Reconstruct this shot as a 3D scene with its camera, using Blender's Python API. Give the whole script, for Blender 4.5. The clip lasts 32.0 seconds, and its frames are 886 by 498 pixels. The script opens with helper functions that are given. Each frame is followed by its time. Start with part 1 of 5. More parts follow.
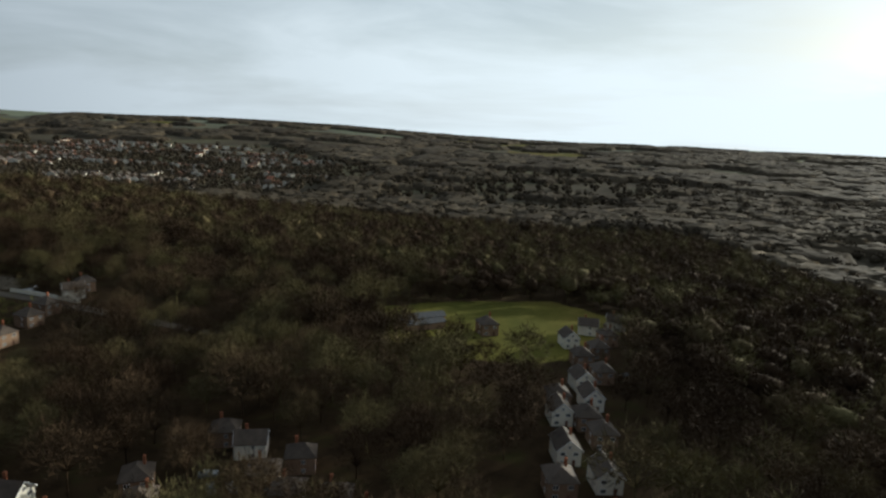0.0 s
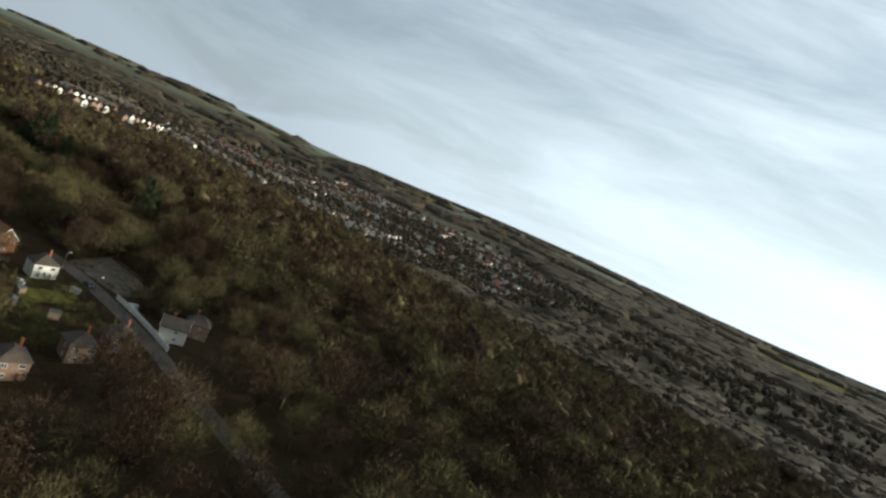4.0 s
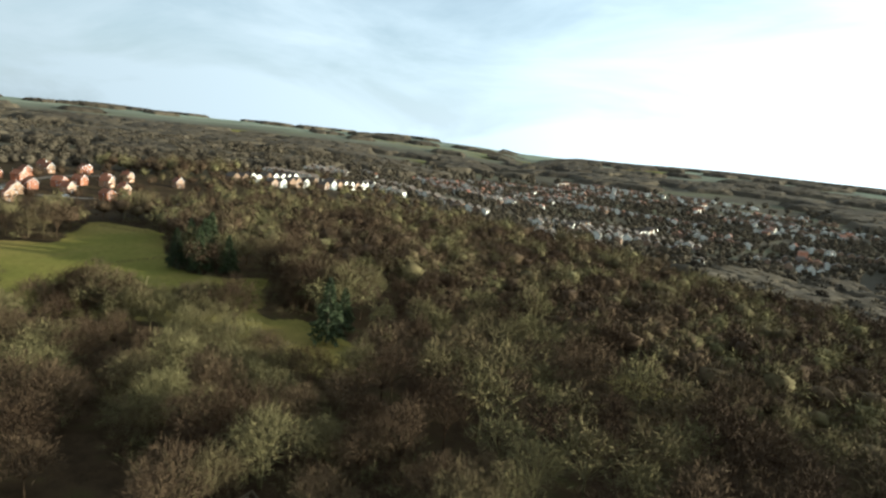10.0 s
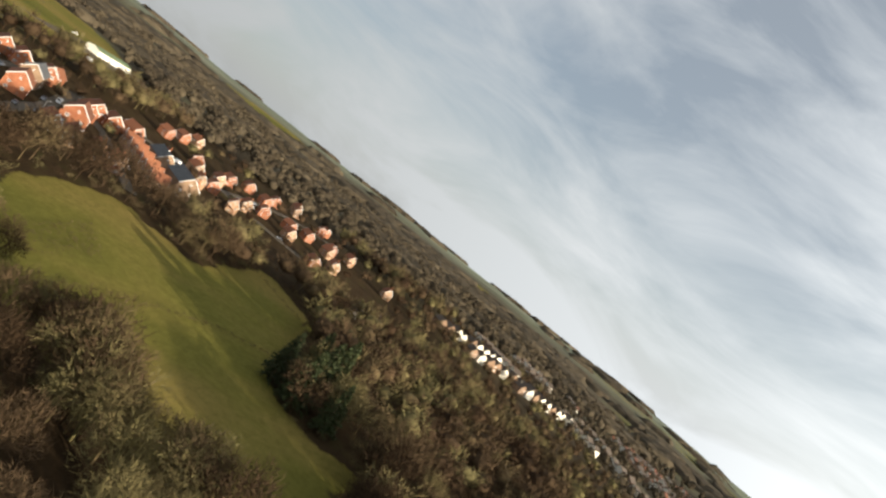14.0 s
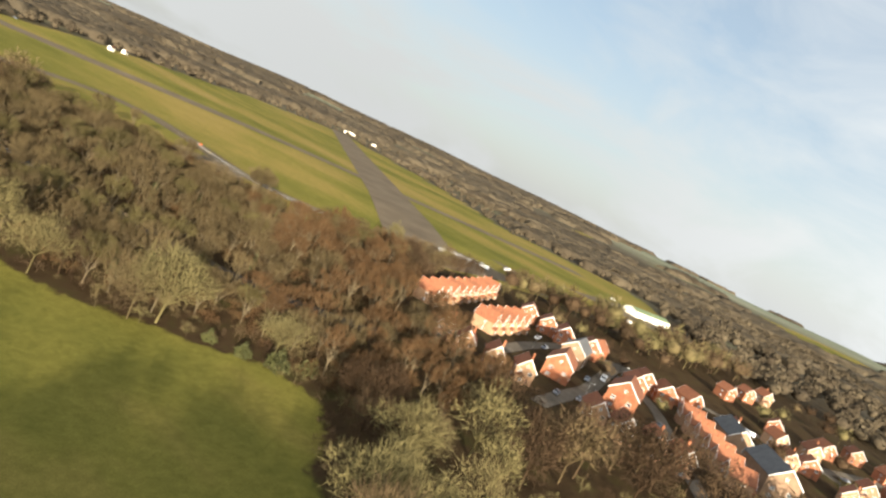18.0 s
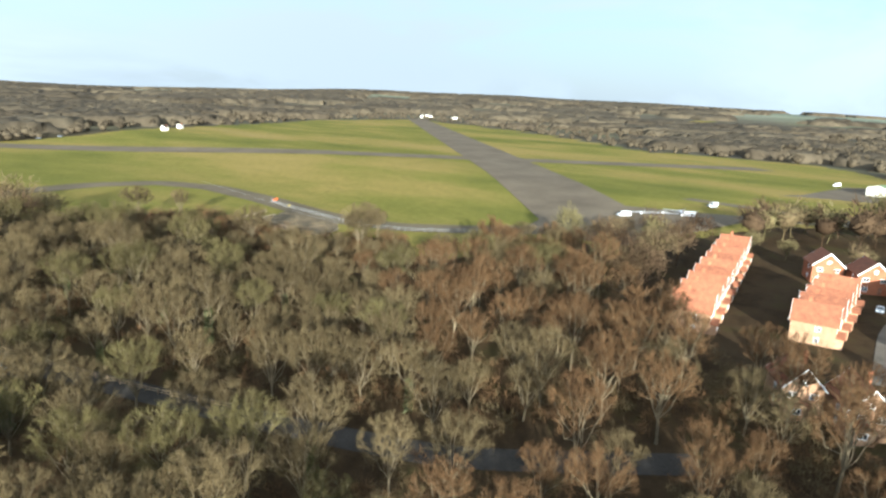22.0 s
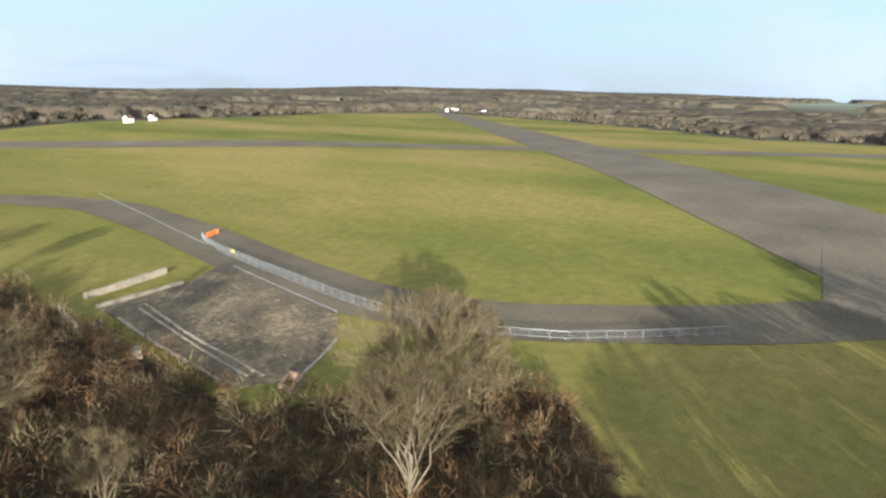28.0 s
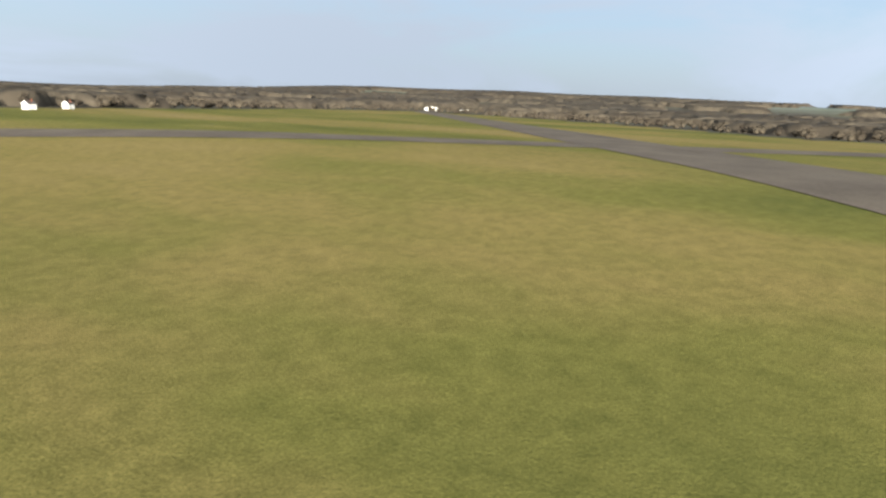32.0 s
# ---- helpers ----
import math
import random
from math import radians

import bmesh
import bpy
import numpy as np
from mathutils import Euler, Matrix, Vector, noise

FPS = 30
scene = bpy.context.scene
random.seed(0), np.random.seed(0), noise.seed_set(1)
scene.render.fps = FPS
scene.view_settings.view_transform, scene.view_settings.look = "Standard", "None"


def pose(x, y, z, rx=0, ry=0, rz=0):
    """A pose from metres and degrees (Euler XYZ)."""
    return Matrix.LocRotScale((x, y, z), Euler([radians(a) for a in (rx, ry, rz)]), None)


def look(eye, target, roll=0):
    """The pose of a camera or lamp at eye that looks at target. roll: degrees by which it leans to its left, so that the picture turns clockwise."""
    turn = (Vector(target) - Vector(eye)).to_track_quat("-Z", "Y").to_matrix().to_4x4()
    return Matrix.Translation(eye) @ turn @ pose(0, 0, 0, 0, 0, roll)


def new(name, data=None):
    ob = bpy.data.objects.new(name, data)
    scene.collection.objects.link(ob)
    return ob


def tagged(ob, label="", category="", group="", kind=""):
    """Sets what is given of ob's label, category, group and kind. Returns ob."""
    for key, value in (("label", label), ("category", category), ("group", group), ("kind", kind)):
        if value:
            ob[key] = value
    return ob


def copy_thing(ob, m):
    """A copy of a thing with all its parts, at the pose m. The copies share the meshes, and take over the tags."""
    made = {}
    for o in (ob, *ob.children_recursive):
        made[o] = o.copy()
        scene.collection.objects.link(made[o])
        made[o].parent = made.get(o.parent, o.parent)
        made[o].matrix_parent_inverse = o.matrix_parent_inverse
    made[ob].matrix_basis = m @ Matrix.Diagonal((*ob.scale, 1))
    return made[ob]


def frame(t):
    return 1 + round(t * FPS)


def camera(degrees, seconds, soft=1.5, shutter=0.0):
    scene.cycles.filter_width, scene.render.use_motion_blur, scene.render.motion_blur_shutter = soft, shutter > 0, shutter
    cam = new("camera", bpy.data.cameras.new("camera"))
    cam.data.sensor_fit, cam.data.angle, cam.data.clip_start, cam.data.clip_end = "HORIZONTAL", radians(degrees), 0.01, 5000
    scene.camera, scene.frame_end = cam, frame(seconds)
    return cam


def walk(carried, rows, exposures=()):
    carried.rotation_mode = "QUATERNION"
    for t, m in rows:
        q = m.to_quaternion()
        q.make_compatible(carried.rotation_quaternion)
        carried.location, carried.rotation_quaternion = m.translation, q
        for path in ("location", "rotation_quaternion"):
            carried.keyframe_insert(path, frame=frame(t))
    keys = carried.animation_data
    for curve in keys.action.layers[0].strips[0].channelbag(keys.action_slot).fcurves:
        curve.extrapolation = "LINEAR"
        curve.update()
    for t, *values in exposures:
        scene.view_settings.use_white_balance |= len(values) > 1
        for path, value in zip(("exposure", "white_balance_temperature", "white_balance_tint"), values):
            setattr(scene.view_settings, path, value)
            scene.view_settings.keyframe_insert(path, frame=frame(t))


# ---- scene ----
cam = camera(70.17, 32.0, soft=2.5)
# seconds, place in metres, turn in degrees
ROWS = [
    (0, -20.99, 40.83, 67.09, 79.09, -2.73, 1.43),
    (0.5, -23.23, 54.02, 66.24, 79.40, -6.80, 2.18),
    (1, -25.38, 67.64, 65.06, 80.57, -12.40, 4.89),
    (1.5, -28.32, 81.25, 63.87, 82.59, -19.20, 8.53),
    (2, -32.12, 95.19, 62.73, 84.36, -25.66, 11.89),
    (2.5, -36.48, 108.39, 61.68, 85.78, -28.48, 15.10),
    (4.5, -54.63, 156.38, 59.94, 85.41, -19.60, 27.43),
    (5, -61.50, 166.72, 59.94, 84.51, -16.72, 31.05),
    (5.5, -68.73, 176.61, 60.02, 83.34, -13.55, 34.33),
    (6, -76.22, 186.42, 59.78, 82.39, -11.48, 37.16),
    (6.5, -84.18, 195.79, 59.40, 81.68, -10.54, 39.11),
    (7, -92.56, 205.21, 59.07, 80.99, -9.08, 40.23),
    (7.5, -101.29, 214.55, 58.70, 80.80, -7.96, 40.62),
    (8, -109.98, 223.32, 58.46, 80.72, -7.05, 40.82),
    (8.5, -118.97, 232.00, 58.22, 80.82, -6.94, 41.15),
    (9, -127.99, 240.71, 57.90, 80.80, -6.45, 41.67),
    (9.5, -137.25, 249.19, 57.63, 80.54, -5.72, 42.36),
    (10, -146.55, 258.16, 57.18, 80.62, -5.53, 43.31),
    (10.5, -155.95, 266.68, 57.01, 80.68, -6.24, 44.59),
    (11, -165.81, 275.25, 56.64, 81.94, -9.66, 46.22),
    (11.5, -175.82, 283.15, 56.36, 84.32, -14.73, 47.72),
    (12, -185.61, 290.90, 56.48, 85.86, -20.47, 49.43),
    (12.5, -195.61, 297.83, 56.63, 87.54, -26.29, 51.80),
    (13, -205.65, 304.12, 56.41, 89.25, -31.78, 55.07),
    (13.5, -216.21, 309.31, 56.08, 90.44, -35.76, 59.69),
    (14, -226.25, 313.31, 55.74, 90.21, -38.39, 66.21),
    (14.5, -236.29, 316.23, 55.34, 88.88, -39.52, 74.06),
    (16.5, -279.51, 314.24, 52.42, 84.60, -36.33, 103.24),
    (17, -290.04, 310.19, 51.10, 83.83, -33.65, 109.60),
    (17.5, -300.30, 305.35, 50.05, 82.87, -29.95, 115.29),
    (18, -310.00, 299.52, 49.21, 82.20, -25.40, 119.17),
    (18.5, -319.34, 292.33, 48.38, 81.44, -19.29, 121.54),
    (19, -328.36, 284.33, 47.66, 80.55, -12.47, 123.21),
    (19.5, -336.97, 275.86, 47.23, 79.58, -6.81, 124.47),
    (20, -345.92, 266.99, 47.11, 79.19, -5.30, 125.43),
    (20.5, -354.99, 258.04, 46.90, 78.38, -3.56, 125.67),
    (21, -363.82, 249.12, 46.16, 77.94, -3.66, 125.87),
    (21.5, -372.73, 239.99, 45.25, 77.34, -4.18, 125.88),
    (22, -382.02, 230.84, 44.07, 77.08, -3.08, 125.98),
    (22.5, -391.08, 221.98, 42.72, 76.97, -3.21, 126.15),
    (23, -399.86, 213.52, 41.37, 76.90, -3.40, 126.02),
    (23.5, -408.87, 204.80, 40.21, 76.51, -3.62, 125.75),
    (24, -418.02, 196.07, 38.91, 76.34, -3.65, 125.57),
    (24.5, -427.30, 187.24, 37.40, 76.60, -3.77, 125.42),
    (25, -436.35, 178.53, 35.87, 76.43, -3.71, 125.49),
    (25.5, -444.96, 169.87, 34.61, 76.69, -4.97, 125.99),
    (27.5, -478.22, 138.23, 29.46, 77.12, -3.20, 127.32),
    (28, -487.56, 128.88, 27.66, 76.92, -1.89, 127.59),
    (28.5, -496.64, 119.47, 26.31, 77.13, -2.20, 127.22),
    (29, -505.47, 110.52, 24.96, 76.75, -2.53, 126.06),
    (29.5, -513.65, 102.90, 24.19, 75.76, -0.55, 125.08),
    (30, -522.49, 94.40, 22.78, 75.84, -0.03, 124.50),
    (30.5, -531.49, 86.00, 21.26, 75.94, 1.11, 123.77),
    (31, -540.24, 77.64, 20.00, 76.02, 0.92, 123.70),
    (31.5, -548.73, 68.97, 18.85, 76.83, -1.17, 124.36),
    (32, -557.02, 60.07, 17.72, 77.25, -2.49, 125.24),
]
EXPOSURES = [(0.0, 0.25, 5600, 1), (2.5, 0.35, 5600, 1), (5.0, 0.75, 5450, -3), (6.5, 1.02, 5350, -5), (8.5, 1.45, 5350, -5), (12.5, 1.2, 5850, 0), (14.5, 1.15, 6400, 7), (18.0, 1.8, 6400, 6), (21.0, 2.1, 5300, -1), (24.0, 2.05, 5150, 0), (28.0, 1.95, 5150, 3), (30.0, 1.85, 5150, 5), (32.0, 1.62, 5350, 7)]
walk(cam, [(t, pose(*p)) for t, *p in ROWS], EXPOSURES)

# ---- sky and sun ----
SUN_AZIMUTH, SUN_HEIGHT = -50.4, 11.0  # degrees from +y, counter-clockwise; degrees up
world = bpy.data.worlds.new("sky")
scene.world = world
world.use_nodes = True
nt = world.node_tree
nt.nodes.clear()


def link_nodes(tree, a, b):
    tree.links.new(a, b)


def add_node(tree, kind, **values):
    n = tree.nodes.new(kind)
    for key, value in values.items():
        if key in n.inputs:
            n.inputs[key].default_value = value
    return n


sky = nt.nodes.new("ShaderNodeTexSky")
sky.sky_type = "NISHITA"
sky.sun_disc = False
sky.sun_elevation = radians(SUN_HEIGHT)
sky.sun_rotation = radians(-SUN_AZIMUTH)
sky.altitude, sky.air_density, sky.dust_density, sky.ozone_density = 150, 1.0, 2.6, 1.5
coord = nt.nodes.new("ShaderNodeTexCoord")
stretch = nt.nodes.new("ShaderNodeMapping")
stretch.inputs["Scale"].default_value = (1.2, 2.6, 7.0)
stretch.inputs["Rotation"].default_value = (0, 0, radians(35))
wisps = add_node(nt, "ShaderNodeTexNoise", Scale=1.3, Detail=7.0, Roughness=0.58, Distortion=0.5)
ramp = nt.nodes.new("ShaderNodeValToRGB")
ramp.color_ramp.elements[0].position, ramp.color_ramp.elements[1].position = 0.38, 0.72
ramp.color_ramp.elements[0].color, ramp.color_ramp.elements[1].color = (0.33, 0.33, 0.33, 1), (0.82, 0.82, 0.82, 1)
blend = nt.nodes.new("ShaderNodeMix")
blend.data_type = "RGBA"
# thin high cloud, brighter towards the sun
a, e = radians(SUN_AZIMUTH), radians(SUN_HEIGHT)
TO_SUN = Vector((-math.sin(a) * math.cos(e), math.cos(a) * math.cos(e), math.sin(e)))
near_sun = nt.nodes.new("ShaderNodeVectorMath")
near_sun.operation = "DOT_PRODUCT"
near_sun.inputs[1].default_value = TO_SUN
span = nt.nodes.new("ShaderNodeMapRange")
span.inputs["From Min"].default_value = -1.0
scatter = nt.nodes.new("ShaderNodeValToRGB")
scatter.color_ramp.elements[0].color, scatter.color_ramp.elements[1].color = (0.225, 0.224, 0.222, 1), (1, 0.98, 0.94, 1)
for p, c in ((0.5, (0.46, 0.462, 0.47, 1)), (0.78, (0.82, 0.81, 0.79, 1))):
    scatter.color_ramp.elements.new(p).color = c
glare = nt.nodes.new("ShaderNodeVectorMath")
glare.operation = "SCALE"
glare.inputs["Scale"].default_value = 15.0
link_nodes(nt, coord.outputs["Generated"], near_sun.inputs[0])
link_nodes(nt, near_sun.outputs["Value"], span.inputs["Value"])
link_nodes(nt, span.outputs["Result"], scatter.inputs["Fac"])
link_nodes(nt, scatter.outputs["Color"], glare.inputs[0])
link_nodes(nt, glare.outputs["Vector"], blend.inputs["B"])
back = add_node(nt, "ShaderNodeBackground", Strength=0.058)
out = nt.nodes.new("ShaderNodeOutputWorld")
link_nodes(nt, coord.outputs["Generated"], stretch.inputs["Vector"])
link_nodes(nt, stretch.outputs["Vector"], wisps.inputs["Vector"])
link_nodes(nt, wisps.outputs["Fac"], ramp.inputs["Fac"])
split = nt.nodes.new("ShaderNodeSeparateXYZ")
low = nt.nodes.new("ShaderNodeMapRange")
low.inputs["From Min"].default_value, low.inputs["From Max"].default_value = 0.0, 0.3
low.inputs["To Min"].default_value, low.inputs["To Max"].default_value = 0.5, 0.0
veil = nt.nodes.new("ShaderNodeMath")
veil.operation, veil.use_clamp = "ADD", True
link_nodes(nt, coord.outputs["Generated"], split.inputs["Vector"])
link_nodes(nt, split.outputs["Z"], low.inputs["Value"])
link_nodes(nt, ramp.outputs["Color"], veil.inputs[0])
link_nodes(nt, low.outputs["Result"], veil.inputs[1])
link_nodes(nt, veil.outputs["Value"], blend.inputs["Factor"])
link_nodes(nt, sky.outputs["Color"], blend.inputs["A"])
link_nodes(nt, blend.outputs["Result"], back.inputs["Color"])
link_nodes(nt, back.outputs["Background"], out.inputs["Surface"])

lamp = bpy.data.lights.new("sun", "SUN")
lamp.energy, lamp.angle, lamp.color = 5.0, radians(0.6), (1.0, 0.86, 0.68)
sun = new("sun", lamp)
sun.matrix_world = look((0, 0, 300), Vector((0, 0, 300)) - TO_SUN)


# ---- materials ----
def material(name, base, other, scale=1.0, rough=0.85, fine=8.0, bump=0.3, spread=0.0, metal=0.0, attribute="", stops=(0.35, 0.65), gaps=0.0, middle=None):
    """Two base colours mixed by coarse and fine noise in world metres; spread: change of lightness from object to object;
    attribute: a vertex value that shifts the mix from plant to plant; gaps: how fine the open gaps between twigs are."""
    m = bpy.data.materials.new(name)
    m.use_nodes = True
    t = m.node_tree
    bsdf = t.nodes["Principled BSDF"]
    bsdf.inputs["Roughness"].default_value = rough
    bsdf.inputs["Metallic"].default_value = metal
    bsdf.inputs["Specular IOR Level"].default_value = 0.25 if rough < 0.85 else 0.06
    geo = t.nodes.new("ShaderNodeNewGeometry")
    coarse = add_node(t, "ShaderNodeTexNoise", Scale=scale, Detail=4.0, Roughness=0.6)
    grain = add_node(t, "ShaderNodeTexNoise", Scale=scale * fine, Detail=3.0, Roughness=0.65)
    for n in (coarse, grain):
        link_nodes(t, geo.outputs["Position"], n.inputs["Vector"])
    mean = t.nodes.new("ShaderNodeMix")
    mean.inputs["Factor"].default_value = 0.45
    link_nodes(t, coarse.outputs["Fac"], mean.inputs["A"])
    link_nodes(t, grain.outputs["Fac"], mean.inputs["B"])
    value = mean.outputs["Result"]
    if attribute:
        att = t.nodes.new("ShaderNodeAttribute")
        att.attribute_name = attribute
        mid = t.nodes.new("ShaderNodeMix")
        mid.inputs["Factor"].default_value = 0.42
        link_nodes(t, value, mid.inputs["A"])
        link_nodes(t, att.outputs["Fac"], mid.inputs["B"])
        value = mid.outputs["Result"]
    r = t.nodes.new("ShaderNodeValToRGB")
    r.color_ramp.elements[0].position, r.color_ramp.elements[1].position = stops
    r.color_ramp.elements[0].color, r.color_ramp.elements[1].color = (*base, 1), (*other, 1)
    if middle:
        r.color_ramp.elements.new(sum(stops) / 2).color = (*middle, 1)
    link_nodes(t, value, r.inputs["Fac"])
    colour = r.outputs["Color"]
    if spread:
        info = t.nodes.new("ShaderNodeObjectInfo")
        span = t.nodes.new("ShaderNodeMapRange")
        span.inputs["To Min"].default_value, span.inputs["To Max"].default_value = 1 - spread, 1 + spread
        link_nodes(t, info.outputs["Random"], span.inputs["Value"])
        hsv = t.nodes.new("ShaderNodeHueSaturation")
        link_nodes(t, span.outputs["Result"], hsv.inputs["Value"])
        link_nodes(t, colour, hsv.inputs["Color"])
        colour = hsv.outputs["Color"]
    link_nodes(t, colour, bsdf.inputs["Base Color"])
    if gaps:
        mp = t.nodes.new("ShaderNodeMapping")
        mp.inputs["Scale"].default_value = (1.0, 1.0, 0.5)
        link_nodes(t, geo.outputs["Position"], mp.inputs["Vector"])
        lace = add_node(t, "ShaderNodeTexNoise", Scale=gaps, Detail=3.0, Roughness=0.7)
        link_nodes(t, mp.outputs["Vector"], lace.inputs["Vector"])
        cut = t.nodes.new("ShaderNodeMapRange")
        cut.inputs["From Min"].default_value, cut.inputs["From Max"].default_value = 0.475, 0.545
        link_nodes(t, lace.outputs["Fac"], cut.inputs["Value"])
        link_nodes(t, cut.outputs["Result"], bsdf.inputs["Alpha"])
    if bump:
        b = add_node(t, "ShaderNodeBump", Strength=bump, Distance=0.5 / max(scale * fine, 0.5))
        link_nodes(t, grain.outputs["Fac"], b.inputs["Height"])
        link_nodes(t, b.outputs["Normal"], bsdf.inputs["Normal"])
    return m


def ground_material():
    """Turf and woodland floor, told apart by the sheet's own value 'turf', with a ragged edge; haze is coloured into
    the far ridges.
    """
    m = bpy.data.materials.new("turf_and_litter")
    m.use_nodes = True
    t = m.node_tree
    bsdf = t.nodes["Principled BSDF"]
    bsdf.inputs["Roughness"].default_value = 0.95
    bsdf.inputs["Specular IOR Level"].default_value = 0.02
    geo = t.nodes.new("ShaderNodeNewGeometry")

    def noise_of(scale, detail=4.0, rough=0.6, shape=None):
        n = add_node(t, "ShaderNodeTexNoise", Scale=scale, Detail=detail, Roughness=rough)
        source = geo.outputs["Position"]
        if shape:
            mp = t.nodes.new("ShaderNodeMapping")
            mp.inputs["Scale"].default_value = shape
            mp.inputs["Rotation"].default_value = (0, 0, radians(-38))
            link_nodes(t, source, mp.inputs["Vector"])
            source = mp.outputs["Vector"]
        link_nodes(t, source, n.inputs["Vector"])
        return n.outputs["Fac"]

    def ramp_of(value, stops):
        r = t.nodes.new("ShaderNodeValToRGB")
        while len(r.color_ramp.elements) < len(stops):
            r.color_ramp.elements.new(0.5)
        for el, (p, c) in zip(r.color_ramp.elements, stops):
            el.position, el.color = p, (*c, 1)
        link_nodes(t, value, r.inputs["Fac"])
        return r.outputs["Color"]

    def mixed(fac, x, y, kind="MIX"):
        mx = t.nodes.new("ShaderNodeMix")
        mx.data_type, mx.blend_type = "RGBA", kind
        if isinstance(fac, float):
            mx.inputs["Factor"].default_value = fac
        else:
            link_nodes(t, fac, mx.inputs["Factor"])
        link_nodes(t, x, mx.inputs["A"])
        link_nodes(t, y, mx.inputs["B"])
        return mx.outputs["Result"]

    big = ramp_of(noise_of(0.012, 5.0, 0.58, (1.0, 0.5, 1.0)), [(0.30, (0.080, 0.083, 0.020)), (0.46, (0.133, 0.119, 0.029)), (0.57, (0.182, 0.139, 0.043)), (0.70, (0.211, 0.154, 0.057))])
    small = ramp_of(noise_of(0.45, 6.0, 0.7), [(0.30, (0.78, 0.80, 0.76)), (0.70, (1.18, 1.16, 1.14))])
    blades = ramp_of(noise_of(5.0, 3.0, 0.7), [(0.28, (0.70, 0.72, 0.68)), (0.72, (1.25, 1.23, 1.2))])
    turf = mixed(1.0, mixed(1.0, big, small, "MULTIPLY"), blades, "MULTIPLY")
    litter = ramp_of(noise_of(0.10, 6.0, 0.7), [(0.30, (0.021, 0.014, 0.008)), (0.52, (0.044, 0.029, 0.016)), (0.70, (0.042, 0.037, 0.014))])
    litter = mixed(1.0, litter, blades, "MULTIPLY")
    att = t.nodes.new("ShaderNodeAttribute")
    att.attribute_name = "turf"
    edge = t.nodes.new("ShaderNodeMath")
    edge.operation = "MULTIPLY_ADD"
    link_nodes(t, noise_of(0.22, 4.0, 0.65), edge.inputs[0])
    edge.inputs[1].default_value = 0.7
    link_nodes(t, att.outputs["Fac"], edge.inputs[2])
    cut = t.nodes.new("ShaderNodeMapRange")
    cut.inputs["From Min"].default_value, cut.inputs["From Max"].default_value = 0.78, 0.92
    link_nodes(t, edge.outputs[0], cut.inputs["Value"])
    def value_of(name):
        at = t.nodes.new("ShaderNodeAttribute")
        at.attribute_name = name
        return at.outputs["Fac"]

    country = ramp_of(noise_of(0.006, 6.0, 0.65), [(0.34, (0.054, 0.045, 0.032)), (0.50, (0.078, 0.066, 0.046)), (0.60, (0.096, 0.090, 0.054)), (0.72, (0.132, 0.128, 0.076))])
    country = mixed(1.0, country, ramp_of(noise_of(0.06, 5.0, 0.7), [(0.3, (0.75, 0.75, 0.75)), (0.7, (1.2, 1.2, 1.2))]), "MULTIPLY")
    # pale green fields of the far ridges, aerial haze mixed into their colour
    ridge_haze = ramp_of(noise_of(0.0035, 5.0, 0.6, (1.0, 0.5, 1.0)), [(0.36, (0.113, 0.120, 0.095)), (0.50, (0.178, 0.196, 0.134)), (0.62, (0.243, 0.252, 0.185))])
    land = mixed(value_of("ridge_haze"), mixed(value_of("far"), litter, country), ridge_haze)
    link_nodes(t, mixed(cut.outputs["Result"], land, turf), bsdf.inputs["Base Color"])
    b = add_node(t, "ShaderNodeBump", Strength=0.6, Distance=0.12)
    link_nodes(t, noise_of(3.0, 4.0, 0.7), b.inputs["Height"])
    link_nodes(t, b.outputs["Normal"], bsdf.inputs["Normal"])
    return m


M_GROUND = ground_material()
M_TARMAC = material("worn_tarmac", (0.066, 0.051, 0.034), (0.132, 0.103, 0.066), 0.06, 0.9, 30.0, 0.2)
M_RUNWAY = material("pale_worn_runway", (0.076, 0.059, 0.041), (0.138, 0.108, 0.073), 0.05, 0.9, 26.0, 0.2)
M_CONCRETE = material("stained_concrete", (0.055, 0.046, 0.031), (0.260, 0.185, 0.099), 0.15, 0.9, 9.0, 0.3, 0.0, 0.0, "", (0.36, 0.66), 0.0, (0.116, 0.086, 0.051))
M_KERB = material("pale_old_concrete", (0.16, 0.125, 0.085), (0.36, 0.29, 0.20), 0.5, 0.9, 9.0, 0.3)
M_LANE = material("lane_tarmac", (0.071, 0.059, 0.045), (0.143, 0.119, 0.092), 0.2, 0.9, 12.0, 0.2)
# the wood road, darker than the lane
M_WOOD_ROAD = material("dark_tarmac", (0.028, 0.024, 0.020), (0.055, 0.047, 0.039), 0.2, 0.95, 12.0, 0.2)
M_PAINT = material("white_road_paint", (0.28, 0.26, 0.23), (0.55, 0.53, 0.48), 0.8, 0.8, 6.0, 0.1)
M_RUBBLE = material("rubble_earth", (0.060, 0.048, 0.033), (0.180, 0.147, 0.105), 0.25, 0.95, 9.0, 0.6)
M_BARK = material("grey_bark", (0.057, 0.044, 0.026), (0.174, 0.138, 0.087), 0.7, 0.9, 7.0, 0.3, 0.15)
M_TWIG_BEIGE = material("beige_twigs", (0.037, 0.026, 0.012), (0.111, 0.083, 0.041), 0.25, 0.9, 6.0, 0.0, 0.22)
M_TWIG_RED = material("red_brown_twigs", (0.041, 0.022, 0.010), (0.109, 0.063, 0.029), 0.25, 0.9, 6.0, 0.0, 0.2)
M_TWIG_OLIVE = material("olive_twigs", (0.034, 0.028, 0.010), (0.101, 0.083, 0.034), 0.25, 0.9, 6.0, 0.0, 0.2)
